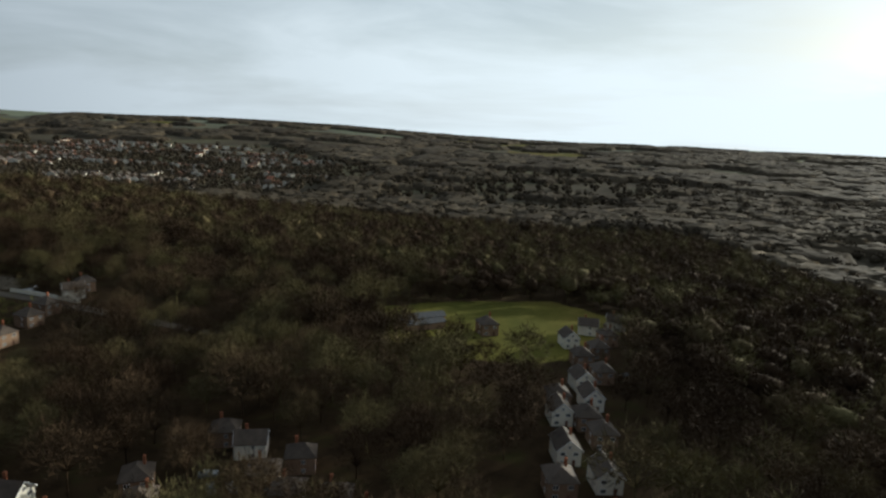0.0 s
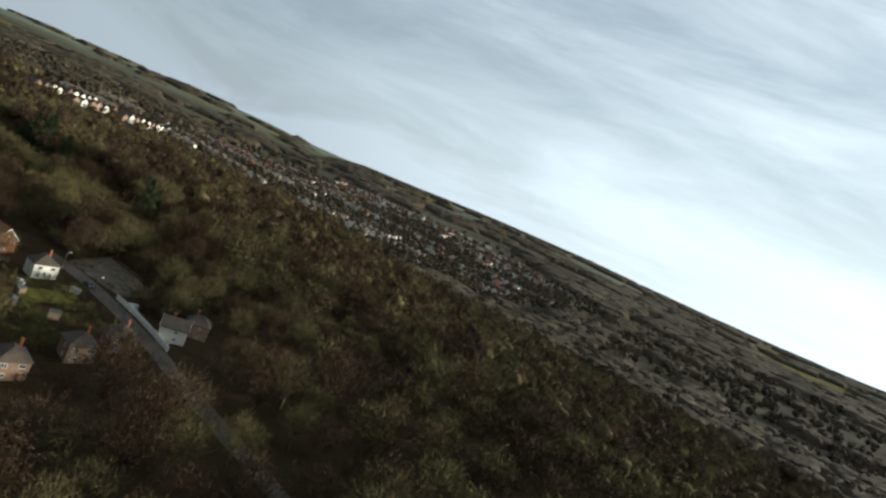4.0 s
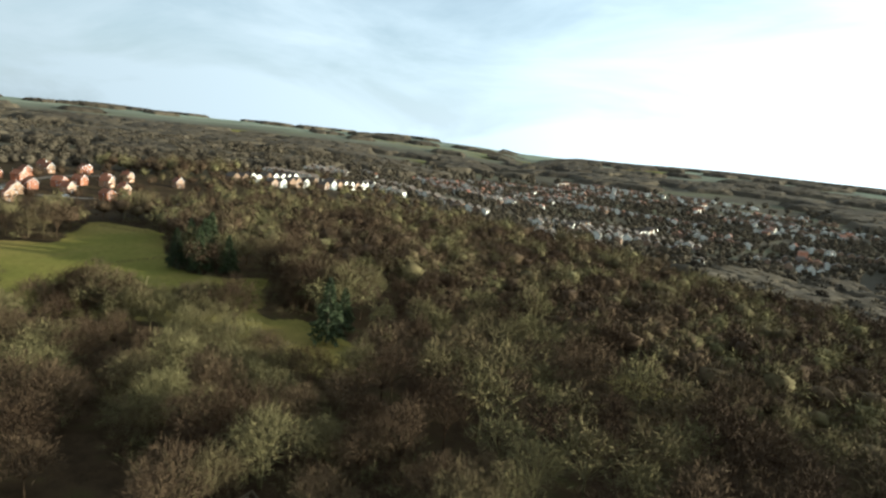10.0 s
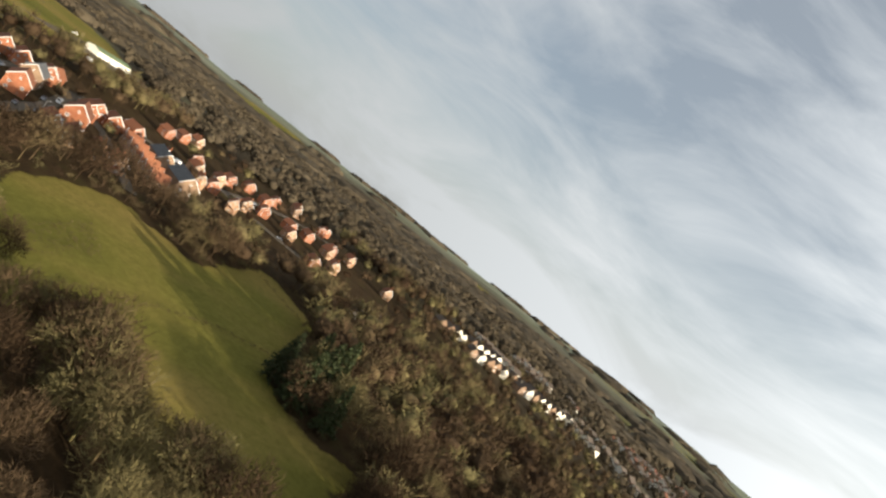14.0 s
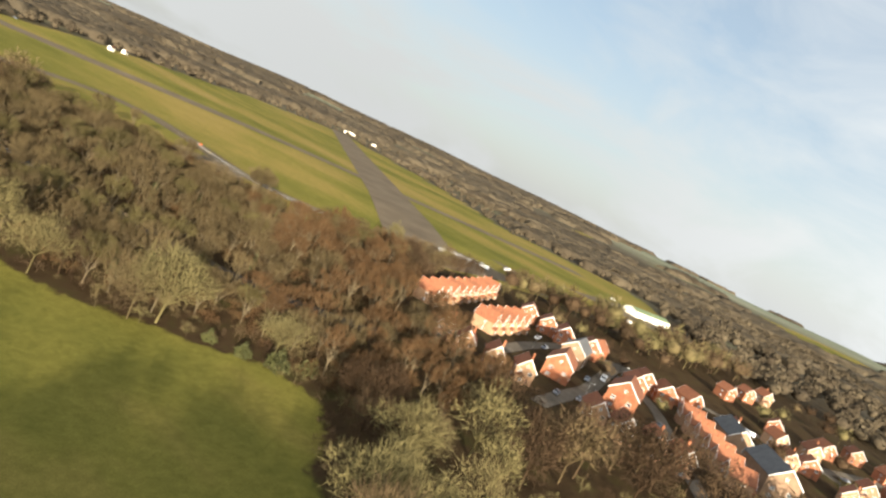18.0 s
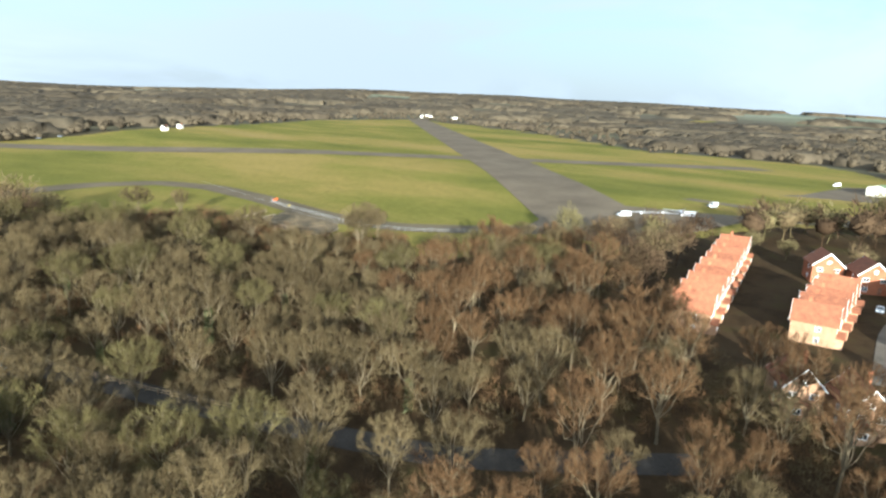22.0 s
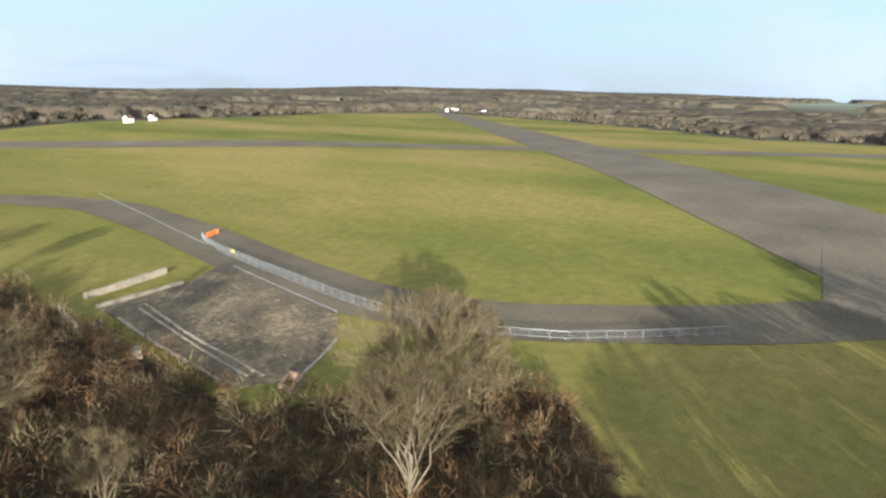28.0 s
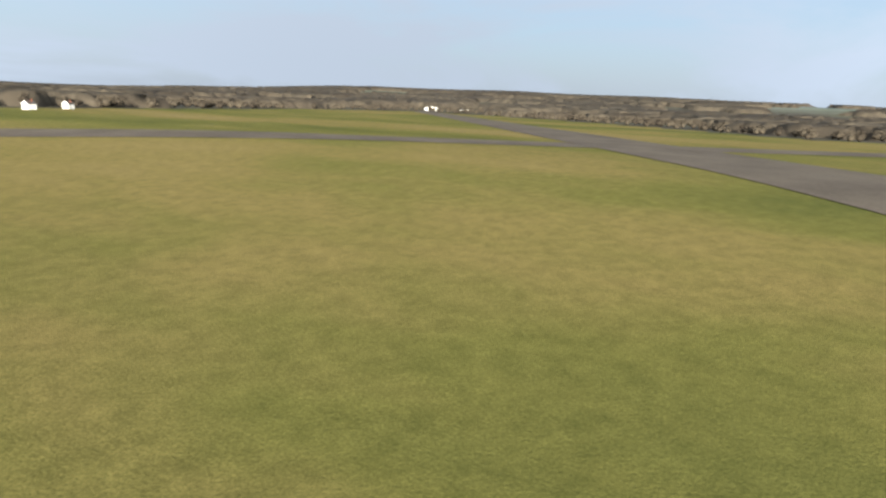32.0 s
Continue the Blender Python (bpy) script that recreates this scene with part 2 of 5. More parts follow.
M_WOOD_MASS = material("winter_wood", (0.037, 0.023, 0.013), (0.114, 0.096, 0.042), 0.03, 0.95, 40.0, 0.0, 0.0, 0.0, "tint", (0.34, 0.66), 0.0, (0.075, 0.050, 0.028))
M_FAR_WOOD = material("distant_brown_wood", (0.040, 0.031, 0.021), (0.088, 0.070, 0.045), 0.03, 0.95, 18.0, 0.4, 0.0, 0.0, "tint", (0.25, 0.78))
M_IVY = material("ivy", (0.030, 0.032, 0.010), (0.085, 0.086, 0.028), 0.6, 0.7, 5.0, 0.0, 0.15)
M_HEDGE = material("garden_hedge", (0.036, 0.042, 0.013), (0.120, 0.112, 0.036), 0.5, 0.85, 5.0, 0.0)
M_NEEDLE = material("dark_needles", (0.016, 0.022, 0.008), (0.050, 0.062, 0.020), 0.5, 0.8, 5.0, 0.0, 0.2)
M_BRICK = material("red_brick", (0.204, 0.072, 0.038), (0.323, 0.136, 0.072), 0.4, 0.85, 12.0, 0.1, 0.15)
M_BRICK_BUFF = material("brown_brick", (0.18, 0.115, 0.075), (0.30, 0.20, 0.13), 0.4, 0.85, 12.0, 0.1, 0.15)
M_BRICK_PALE = material("pale_warm_brick", (0.259, 0.144, 0.083), (0.374, 0.245, 0.151), 0.4, 0.85, 12.0, 0.1, 0.15)
M_RENDER = material("cream_render", (0.62, 0.57, 0.46), (0.78, 0.74, 0.64), 0.3, 0.8, 8.0, 0.05, 0.1)
M_TILE_RED = material("orange_red_tile", (0.124, 0.046, 0.025), (0.236, 0.093, 0.045), 0.9, 0.8, 10.0, 0.3, 0.2)
M_TILE_BROWN = material("brown_tile", (0.048, 0.036, 0.027), (0.099, 0.075, 0.057), 0.5, 0.8, 10.0, 0.3, 0.2)
M_SLATE = material("grey_slate", (0.060, 0.060, 0.063), (0.120, 0.117, 0.114), 0.5, 0.6, 10.0, 0.3, 0.2)
M_WHITE = material("white_painted_wood", (0.70, 0.69, 0.66), (0.85, 0.84, 0.81), 1.0, 0.5, 5.0, 0.0)
M_DOOR = material("painted_door", (0.10, 0.05, 0.03), (0.20, 0.10, 0.06), 1.0, 0.5, 5.0, 0.0, 0.5)
M_STEEL = material("galvanised_steel", (0.260, 0.260, 0.260), (0.384, 0.384, 0.378), 2.0, 0.4, 5.0, 0.0, 0.0, 0.8)
M_GREEN_ROOF = material("pale_green_sheeting", (0.085, 0.120, 0.055), (0.150, 0.190, 0.100), 0.2, 0.6, 8.0, 0.1)
M_WOOD = material("weathered_timber", (0.18, 0.125, 0.075), (0.36, 0.27, 0.17), 0.6, 0.8, 8.0, 0.2, 0.2)
M_ORANGE = material("orange_plastic", (0.75, 0.13, 0.02), (0.9, 0.22, 0.04), 1.0, 0.5, 5.0, 0.0)
M_YELLOW = material("yellow_sheet", (0.75, 0.52, 0.02), (0.85, 0.62, 0.05), 1.0, 0.5, 5.0, 0.0)
M_RUBBER = material("black_rubber", (0.015, 0.015, 0.015), (0.03, 0.03, 0.03), 2.0, 0.8, 5.0, 0.0)
M_GLOSS_WHITE = material("white_gelcoat", (0.78, 0.78, 0.77), (0.86, 0.86, 0.85), 1.0, 0.25, 5.0, 0.0)
M_CAR = material("car_paint", (0.10, 0.11, 0.13), (0.14, 0.15, 0.17), 0.5, 0.3, 5.0, 0.0, 0.8)
M_GLASS = bpy.data.materials.new("window_glass")
M_GLASS.use_nodes = True
g = M_GLASS.node_tree.nodes["Principled BSDF"]
g.inputs["Base Color"].default_value = (0.03, 0.035, 0.04, 1)
g.inputs["Roughness"].default_value, g.inputs["Specular IOR Level"].default_value = 0.06, 0.6


# ---- ground ----
def sstep(lo, hi, v):
    u = np.clip((np.asarray(v, float) - lo) / (hi - lo), 0, 1)
    return u * u * (3 - 2 * u)


# heights of the skyline round the place, by bearing
CREST_AT = (-180, -120, -60, -10, 0, 10, 20, 28, 31.5, 35, 45, 65, 85, 105, 118, 130, 140, 150, 165, 180)
CREST = (10, 20, 20, 0, 25, 42, 48, 40, 8, 60, 80, 85, 88, 95, 105, 95, 62, 38, 18, 10)


def height(x, y):
    """Ground level: the airfield plateau, the slope below it, the valley with the town and the ridges round it."""
    x, y = np.asarray(x, float), np.asarray(y, float)
    bowl = np.exp(-((y - 195) / 85) ** 2)
    h = 6.0 * sstep(-560, -720, x) * 1.0
    h = h - 11.0 * sstep(-520, -400, x) * bowl - 7.0 * sstep(-460, -250, x) * (1 - bowl)
    h = h - 34.0 * sstep(480, 1150, 0.62 * x + y + 330)
    d = np.hypot(x + 350, y - 150)
    az = np.degrees(np.arctan2(-(x + 350), y - 150))
    crest = np.interp(az, CREST_AT, CREST) + 3.0 * np.sin(np.radians(11.3 * az)) + 2.0 * np.sin(np.radians(27.7 * az))
    far = sstep(1500, 4000, d)
    return h * (1 - far) + crest * far


def level(x, y):
    return float(height(x, y))


def inside(poly, x, y):
    x, y = np.asarray(x, float), np.asarray(y, float)
    hit = np.zeros(x.shape, bool)
    for (x0, y0), (x1, y1) in zip(poly, poly[1:] + poly[:1]):
        if y0 != y1:
            hit ^= ((y0 > y) != (y1 > y)) & (x < (x1 - x0) * (y - y0) / (y1 - y0) + x0)
    return hit


AIRFIELD = [(-380, -210), (-553, -300), (-632, -322), (-1024, -506), (-1590, -745), (-1480, -515), (-1290, -225), (-1064, 10), (-1090, 100), (-1060, 195),
            (-900, 245), (-820, 308), (-700, 262), (-660, 195), (-600, 168), (-572, 132), (-545, 135), (-520, 122), (-543, 99), (-531, 89), (-522, 86), (-519, 66), (-518, 46), (-520, 34),
            (-506, 14), (-470, 2), (-400, -30)]
MEADOW_A = [(-400, 282), (-438, 284), (-472, 310), (-448, 343), (-506, 374), (-468, 396), (-395, 368), (-374, 375), (-367, 400), (-320, 360), (-345, 324), (-360, 308)]
MEADOW_B = [(-330, 130), (-380, 148), (-398, 186), (-420, 211), (-421, 234), (-404, 250), (-382, 270), (-345, 284), (-315, 250), (-300, 190)]
GLADE = [(-325, 363), (-309, 349), (-289, 346), (-271, 360), (-280, 379), (-301, 382), (-322, 381)]
GLADE_FAR = [(-240, 441), (-224, 462), (-212, 450), (-225, 424)]
PASTURE = [(-49, 306), (-20, 325), (30, 345), (62, 312), (30, 258), (10, 250), (-20, 252), (-44, 262)]
# only scraps of lawn are turf; dark litter colour stands for the gardens' shade
LAWNS = [[(-215, 262), (-205, 278), (-197, 272), (-208, 256)], [(-197, 240), (-187, 262), (-180, 258), (-190, 238)], [(-212, 230), (-206, 244), (-200, 240), (-206, 228)]]
GARDENS = [(-218, 262), (-210, 284), (-178, 276), (-175, 238), (-196, 244)]
HILL_FIELDS = [[(-1500, 1700), (-1250, 1900), (-1500, 2050), (-1800, 1850)], [(-700, 2700), (-300, 2800), (-400, 3050), (-800, 2950)], [(-2400, 1300), (-2100, 1500), (-2500, 1750), (-2800, 1500)],
               [(-2300, -600), (-2000, -420), (-2300, -150), (-2700, -350)], [(-1900, 2500), (-1500, 2650), (-1700, 2900), (-2200, 2700)], [(-250, 1900), (150, 1950), (100, 2150), (-250, 2100)],
               [(200, 2600), (700, 2600), (650, 2850), (150, 2800)], [(-3000, 300), (-2500, 500), (-2700, 800), (-3300, 650)], [(-200, 3250), (600, 3150), (700, 3500), (-200, 3600)], [(-1600, 2950), (-1000, 3150), (-1100, 3400), (-1800, 3250)], [(900, 2800), (1500, 2500), (1700, 2800), (1100, 3200)],
               [(-2600, 2100), (-2200, 2300), (-2500, 2600), (-3000, 2300)], [(-1250, -620), (-1050, -540), (-1150, -470), (-1400, -560)]]
TURF = [AIRFIELD, MEADOW_A, MEADOW_B, GLADE, GLADE_FAR, PASTURE] + LAWNS + HILL_FIELDS
TOWN = [(-560, 430), (-470, 560), (-400, 720), (-290, 1000), (-220, 1500), (-600, 2000), (-1150, 1950), (-1150, 1400), (-950, 1050), (-900, 800), (-700, 520)]
ESTATE = [(-470, 268), (-505, 190), (-615, 180), (-640, 260), (-700, 300), (-820, 330), (-800, 440), (-690, 500), (-560, 470), (-520, 400), (-500, 330)]


def mesh_from(name, verts, tris, mat, tint=None):
    """A mesh of triangles out of arrays."""
    me = bpy.data.meshes.new(name)
    verts, tris = np.asarray(verts, np.float32), np.asarray(tris, np.int32)
    n = tris.shape[1]
    me.vertices.add(len(verts))
    me.vertices.foreach_set("co", verts.ravel())
    me.loops.add(tris.size)
    me.loops.foreach_set("vertex_index", tris.ravel())
    me.polygons.add(len(tris))
    me.polygons.foreach_set("loop_start", np.arange(0, tris.size, n, dtype=np.int32))
    if tint is not None:
        at = me.attributes.new("tint", "FLOAT", "POINT")
        at.data.foreach_set("value", np.asarray(tint, np.float32))
    me.polygons.foreach_set("use_smooth", np.ones(len(tris), bool))
    me.update(calc_edges=True)
    me.materials.append(mat)
    return me


def ground_lines(lo, hi, step, far):
    """Even lines from lo to hi, widening outwards to far."""
    mid = list(np.arange(lo, hi + 0.1, step))
    s, a, b = step, lo, hi
    left, right = [], []
    while a > -far or b < far:
        s *= 1.18
        a, b = a - s, b + s
        left.append(max(a, -far)), right.append(min(b, far))
    left, right = sorted(set(left)), sorted(set(right))
    return np.array(left + mid + right)


gx, gy = ground_lines(-900, 150, 6.0, 4700), ground_lines(-330, 620, 6.0, 4700)
GX, GY = np.meshgrid(gx, gy)
turf = np.zeros(GX.shape)
for poly in TURF:
    turf[inside(poly, GX, GY)] = 1
turf_soft = turf.copy()
turf_soft[1:-1, 1:-1] = (turf[1:-1, 1:-1] * 2 + turf[:-2, 1:-1] + turf[2:, 1:-1] + turf[1:-1, :-2] + turf[1:-1, 2:]) / 6
index = np.arange(GX.size).reshape(GX.shape)
quads = np.stack([index[:-1, :-1], index[:-1, 1:], index[1:, 1:], index[1:, :-1]], -1).reshape(-1, 4)
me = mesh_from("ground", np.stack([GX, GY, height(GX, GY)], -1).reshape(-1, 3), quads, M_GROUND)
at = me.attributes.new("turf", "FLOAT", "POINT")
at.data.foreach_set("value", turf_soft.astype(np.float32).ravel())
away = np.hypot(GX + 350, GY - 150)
# the second value brings in the painted haze with distance
for key, lo, hi in (("far", 420, 760), ("ridge_haze", 2500, 3600)):
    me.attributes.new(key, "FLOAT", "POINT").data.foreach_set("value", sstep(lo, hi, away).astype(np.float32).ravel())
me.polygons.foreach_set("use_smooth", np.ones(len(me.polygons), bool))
tagged(new("ground", me), "rolling ground of mown turf, meadow and brown leaf litter, far ridges tinted with haze", "ground", kind="structure")


def part(name, bm, mat, parent=None, label=""):
    me = bpy.data.meshes.new(name)
    bm.to_mesh(me)
    bm.free()
    me.materials.append(mat)
    ob = new(name, me)
    if parent:
        ob.parent = parent
    if label:
        ob["label"] = label
    return ob


def shared(name, me, parent, m=None):
    ob = new(name, me)
    ob.parent = parent
    if m is not None:
        ob.matrix_basis = m
    return ob


def strip(name, line, width, mat, lift, label, category, step=8.0, kind="structure"):
    """A flat band of that width along a line, draped on the ground, with a low edge."""
    pts = []
    for (x0, y0), (x1, y1) in zip(line, line[1:]):
        n = max(1, int(math.hypot(x1 - x0, y1 - y0) / step))
        pts += [(x0 + (x1 - x0) * i / n, y0 + (y1 - y0) * i / n) for i in range(n)]
    pts.append(line[-1])
    for _ in range(2):
        pts = [pts[0]] + [((a[0] + 2 * b[0] + c[0]) / 4, (a[1] + 2 * b[1] + c[1]) / 4) for a, b, c in zip(pts, pts[1:], pts[2:])] + [pts[-1]]
    bm = bmesh.new()
    rows = []
    for i, (x, y) in enumerate(pts):
        a, b = pts[max(0, i - 1)], pts[min(len(pts) - 1, i + 1)]
        d = Vector((b[0] - a[0], b[1] - a[1])).normalized()
        row = []
        cells = max(1, int(width / step))
        for j in range(cells + 1):
            s = (j / cells - 0.5) * width
            px, py = x - d.y * s, y + d.x * s
            row.append(bm.verts.new((px, py, level(px, py) + lift)))
        rows.append(row)
    for r0, r1 in zip(rows, rows[1:]):
        for j in range(len(r0) - 1):
            bm.faces.new((r0[j], r1[j], r1[j + 1], r0[j + 1]))
    bmesh.ops.recalc_face_normals(bm, faces=bm.faces)
    ob = part(name, bm, mat)
    return tagged(ob, label, category, kind=kind)


def slab(name, poly, mat, lift, label, category, kind="structure"):
    bm = bmesh.new()
    top = [bm.verts.new((x, y, level(x, y) + lift)) for x, y in poly]
    low = [bm.verts.new((x, y, level(x, y) - 0.3)) for x, y in poly]
    bm.faces.new(top)
    for i in range(len(poly)):
        j = (i + 1) % len(poly)
        bm.faces.new((low[i], low[j], top[j], top[i]))
    bmesh.ops.recalc_face_normals(bm, faces=bm.faces)
    bmesh.ops.triangulate(bm, faces=bm.faces)
    return tagged(part(name, bm, mat), label, category, kind=kind)


strip("runway", [(-617, 140), (-800, -22), (-1000, -199), (-1300, -464), (-1600, -729)], 46, M_RUNWAY, 0.14, "long worn grey tarmac runway across the airfield turf", "runway")
strip("runway", [(-480, -350), (-553, -283), (-640, -180), (-720, -90), (-790, -20), (-960, 140)], 30, M_RUNWAY, 0.10, "second worn tarmac runway crossing the first", "runway")
PERIMETER = [(-430, -5), (-455, -40), (-485, -58), (-520, -64), (-548, -56), (-560, -30), (-557, 10), (-551, 45), (-549, 68), (-555, 88), (-575, 112), (-600, 135)]
strip("perimeter_track", PERIMETER, 14.5, M_TARMAC, 0.08, "dark tarmac perimeter track curving round the airfield", "road", 4.0)
slab("apron", [(-592, 120), (-585, 158), (-665, 186), (-690, 250), (-815, 300), (-900, 250), (-860, 205), (-780, 190), (-700, 150), (-650, 112)], M_RUNWAY, 0.06, "broad worn tarmac apron beside the red-roofed houses", "apron")
PAD = [(-523, 46.5), (-536, 44), (-545, 39), (-543.5, 55), (-542, 71), (-535, 77.5), (-526, 82), (-520, 79), (-520.5, 70), (-521.5, 58)]
slab("concrete_pad", PAD, M_CONCRETE, 0.12, "old stained concrete dispersal pad beside the track", "concrete pad")
strip("lane", [(-240, 290.5), (-228, 290), (-216, 288.5), (-193, 283.5), (-173, 278), (-150, 270), (-105, 256)], 5.2, M_LANE, 0.08, "narrow grey lane past the houses and the rubble yard", "road", 4.0)
strip("wood_road", [(-405, 70), (-420, 104), (-429, 125), (-438, 148), (-452, 185), (-470, 215)], 5.0, M_WOOD_ROAD, 0.08, "dark narrow road through the winter wood", "road", 4.0)
slab("rubble_yard", [(-233, 293), (-239, 314), (-217, 310), (-202, 302), (-206, 292)], M_RUBBLE, 0.08, "cleared yard of grey rubble and earth", "yard")
for road in ([(-488, 262), (-530, 266), (-575, 263), (-604, 262)], [(-512, 236), (-545, 236), (-578, 240), (-604, 262), (-616, 300), (-622, 350)], [(-488, 312), (-520, 300), (-560, 288), (-604, 262)], [(-622, 350), (-650, 372), (-690, 410), (-700, 450)], [(-622, 350), (-600, 385), (-580, 430)]):
    strip("estate_road", road, 5.5, M_LANE, 0.07, "narrow dark road between the estate houses", "road", 4.0)


# ---- trees ----
def spray(rng, root, heading, length, spread, count, width):
    """Thin tapering slivers that fan out from a limb's end: verts and triangles."""
    root, heading = np.asarray(root, float), np.asarray(heading, float)
    d = heading + rng.normal(0, spread, (count, 3))
    d /= np.linalg.norm(d, axis=1)[:, None]
    size = length * rng.uniform(0.45, 1.15, count)[:, None]
    base = root + rng.normal(0, 0.16 * length, (count, 3))
    side = np.cross(d, rng.normal(0, 1, (count, 3)))
    side /= np.linalg.norm(side, axis=1)[:, None] + 1e-9
    bend = rng.normal(0, 0.12, (count, 3)) * size
    v = np.stack([base + side * width, base - side * width, base + d * size * 0.6 + bend + side * width * 0.7, base + d * size], 1)
    k = np.arange(count)[:, None] * 4
    t = np.concatenate([k + [0, 1, 2], k + [1, 3, 2]])
    return v.reshape(-1, 3), t


def tube(a, b, ra, rb, sides):
    a, b = np.asarray(a, float), np.asarray(b, float)
    d = (b - a) / (np.linalg.norm(b - a) + 1e-9)
    u = np.cross(d, (0.3, 0.9, 0.2))
    u /= np.linalg.norm(u)
    w = np.cross(d, u)
    ang = np.arange(sides) * 2 * math.pi / sides
    ring = np.cos(ang)[:, None] * u + np.sin(ang)[:, None] * w
    v = np.concatenate([a + ring * ra, b + ring * rb])
    i = np.arange(sides)
    j = (i + 1) % sides
    return v, np.concatenate([np.stack([i, j, j + sides], 1), np.stack([i, j + sides, i + sides], 1)])


def joined(pieces):
    vs, ts, n = [], [], 0
    for v, t in pieces:
        vs.append(v), ts.append(t + n)
        n += len(v)
    return np.concatenate(vs), np.concatenate(ts)


def bare_tree(seed, tall, wide, upright, limbs_n, forks, twigs, twig_len, twig_wide, segs=4):
    """A leafless tree: a short tapered trunk, limbs that fan out to a dome, side branches and a haze of fine twigs. Returns limbs and twigs."""
    rng = np.random.default_rng(seed)
    limbs, lines = [], []
    fork = tall * rng.uniform(0.20, 0.32)
    r0 = tall * 0.014
    mid = np.array((rng.normal(0, 0.15), rng.normal(0, 0.15), fork))
    limbs.append(tube((0, 0, -0.5), mid * 0.5, r0 * 1.25, r0, 6 if segs > 2 else 3))
    limbs.append(tube(mid * 0.5, mid, r0, r0 * 0.9, 6 if segs > 2 else 3))

    heart, half = np.array((0, 0, tall * 0.56)), np.array((wide / 2, wide / 2, tall * 0.44))

    def within(p, most=1.0):
        """Draw points that stand out of the crown's dome back to it."""
        p = np.asarray(p, float)
        r = np.linalg.norm((p - heart) / half, axis=-1, keepdims=True)
        return heart + (p - heart) * np.minimum(1, most / np.maximum(r, 1e-6))

    def path(p, end, r_a, r_b, n, sides, sag):
        pts = [p]
        for i in range(1, n + 1):
            u = i / n
            q = p + (end - p) * u
            q[2] += sag * math.sin(u * math.pi)
            if i < n:
                q += rng.normal(0, 0.028, 3) * np.linalg.norm(end - p)
            pts.append(q)
        for i in range(n):
            limbs.append(tube(pts[i], pts[i + 1], r_a + (r_b - r_a) * i / n, r_a + (r_b - r_a) * (i + 1) / n, sides))
        return pts

    for i in range(limbs_n):
        a = i * 2.399 + rng.uniform(-0.4, 0.4)
        out_r = 0.0 if i == 0 else math.sqrt((i + 0.3) / limbs_n) * rng.uniform(0.8, 1.05)
        dome = math.sqrt(max(0.05, 1 - (out_r * 0.93) ** 2))
        end = np.array((math.cos(a) * wide / 2 * out_r, math.sin(a) * wide / 2 * out_r, tall * 0.50 + tall * 0.46 * dome * rng.uniform(0.86, 1.0)))
        start = mid * rng.uniform(0.72, 1.0) if i else mid
        pts = path(start, end, r0 * rng.uniform(0.38, 0.52), 0.016, segs, 4 if segs > 2 else 3, tall * 0.05 * out_r * (1 - upright))
        lines.append((pts[-2], pts[-1]))
        for k in range(forks):
            u = 0.35 + 0.6 * (k + rng.uniform(0, 1)) / forks
            n = min(int(u * segs), segs - 1)
            p = pts[n] + (pts[n + 1] - pts[n]) * (u * segs - n)
            d = (end - start) / np.linalg.norm(end - start) + rng.normal(0, 0.62 - 0.2 * upright, 3)
            e2 = p + d / np.linalg.norm(d) * tall * rng.uniform(0.12, 0.24)
            e2 = within(e2, 0.97)
            q = path(p, e2, 0.034, 0.012, 2, 3, 0.0)
            lines += [(q[0], q[1]), (q[1], q[2])]
    n = np.array([np.linalg.norm(b - a) for a, b in lines])
    centre = np.array((0, 0, tall * 0.42))

    def slivers(count, length, width, starts, ends, weight, spread):
        which = rng.choice(len(starts), count, p=weight / weight.sum())
        A, B = starts[which], ends[which]
        base = A + (B - A) * rng.uniform(0.1, 1, (count, 1))
        d = (base - centre) / (np.linalg.norm(base - centre, axis=1)[:, None] + 0.1) * 0.6 + (B - A) / (np.linalg.norm(B - A, axis=1)[:, None] + 1e-6) * 0.6 + rng.normal(0, spread, (count, 3))
        d[:, 2] += 0.05 + 0.1 * upright
        d /= np.linalg.norm(d, axis=1)[:, None]
        side = np.cross(d, rng.normal(0, 1, (count, 3)))
        side /= np.linalg.norm(side, axis=1)[:, None] + 1e-9
        tip = within(base + d * length * rng.uniform(0.5, 1.25, (count, 1)), 1.06)
        return base, tip, np.stack([base + side * width, base - side * width, tip], 1).reshape(-1, 3)

    S, E = np.array([a for a, b in lines]), np.array([b for a, b in lines])
    base, tip, v1 = slivers(twigs // 5, twig_len, twig_wide, S, E, n, 0.45)
    _, _, v2 = slivers(twigs - twigs // 5, twig_len * 0.55, twig_wide * 0.65, base, tip, np.ones(len(base)), 0.6)
    fv = np.concatenate([v1, v2])
    return joined(limbs), (fv, np.arange(len(fv)).reshape(-1, 3))


def ball(n):
    """Points and triangles of a small even sphere."""
    bm = bmesh.new()
    bmesh.ops.create_icosphere(bm, subdivisions=n, radius=1.0)
    v, t = np.array([p.co[:] for p in bm.verts]), np.array([[p.index for p in f.verts] for f in bm.faces])
    bm.free()
    return v, t


BALL = {n: ball(n) for n in (1, 2)}


def unit(a):
    return a / (np.linalg.norm(a, axis=1)[:, None] + 1e-9)


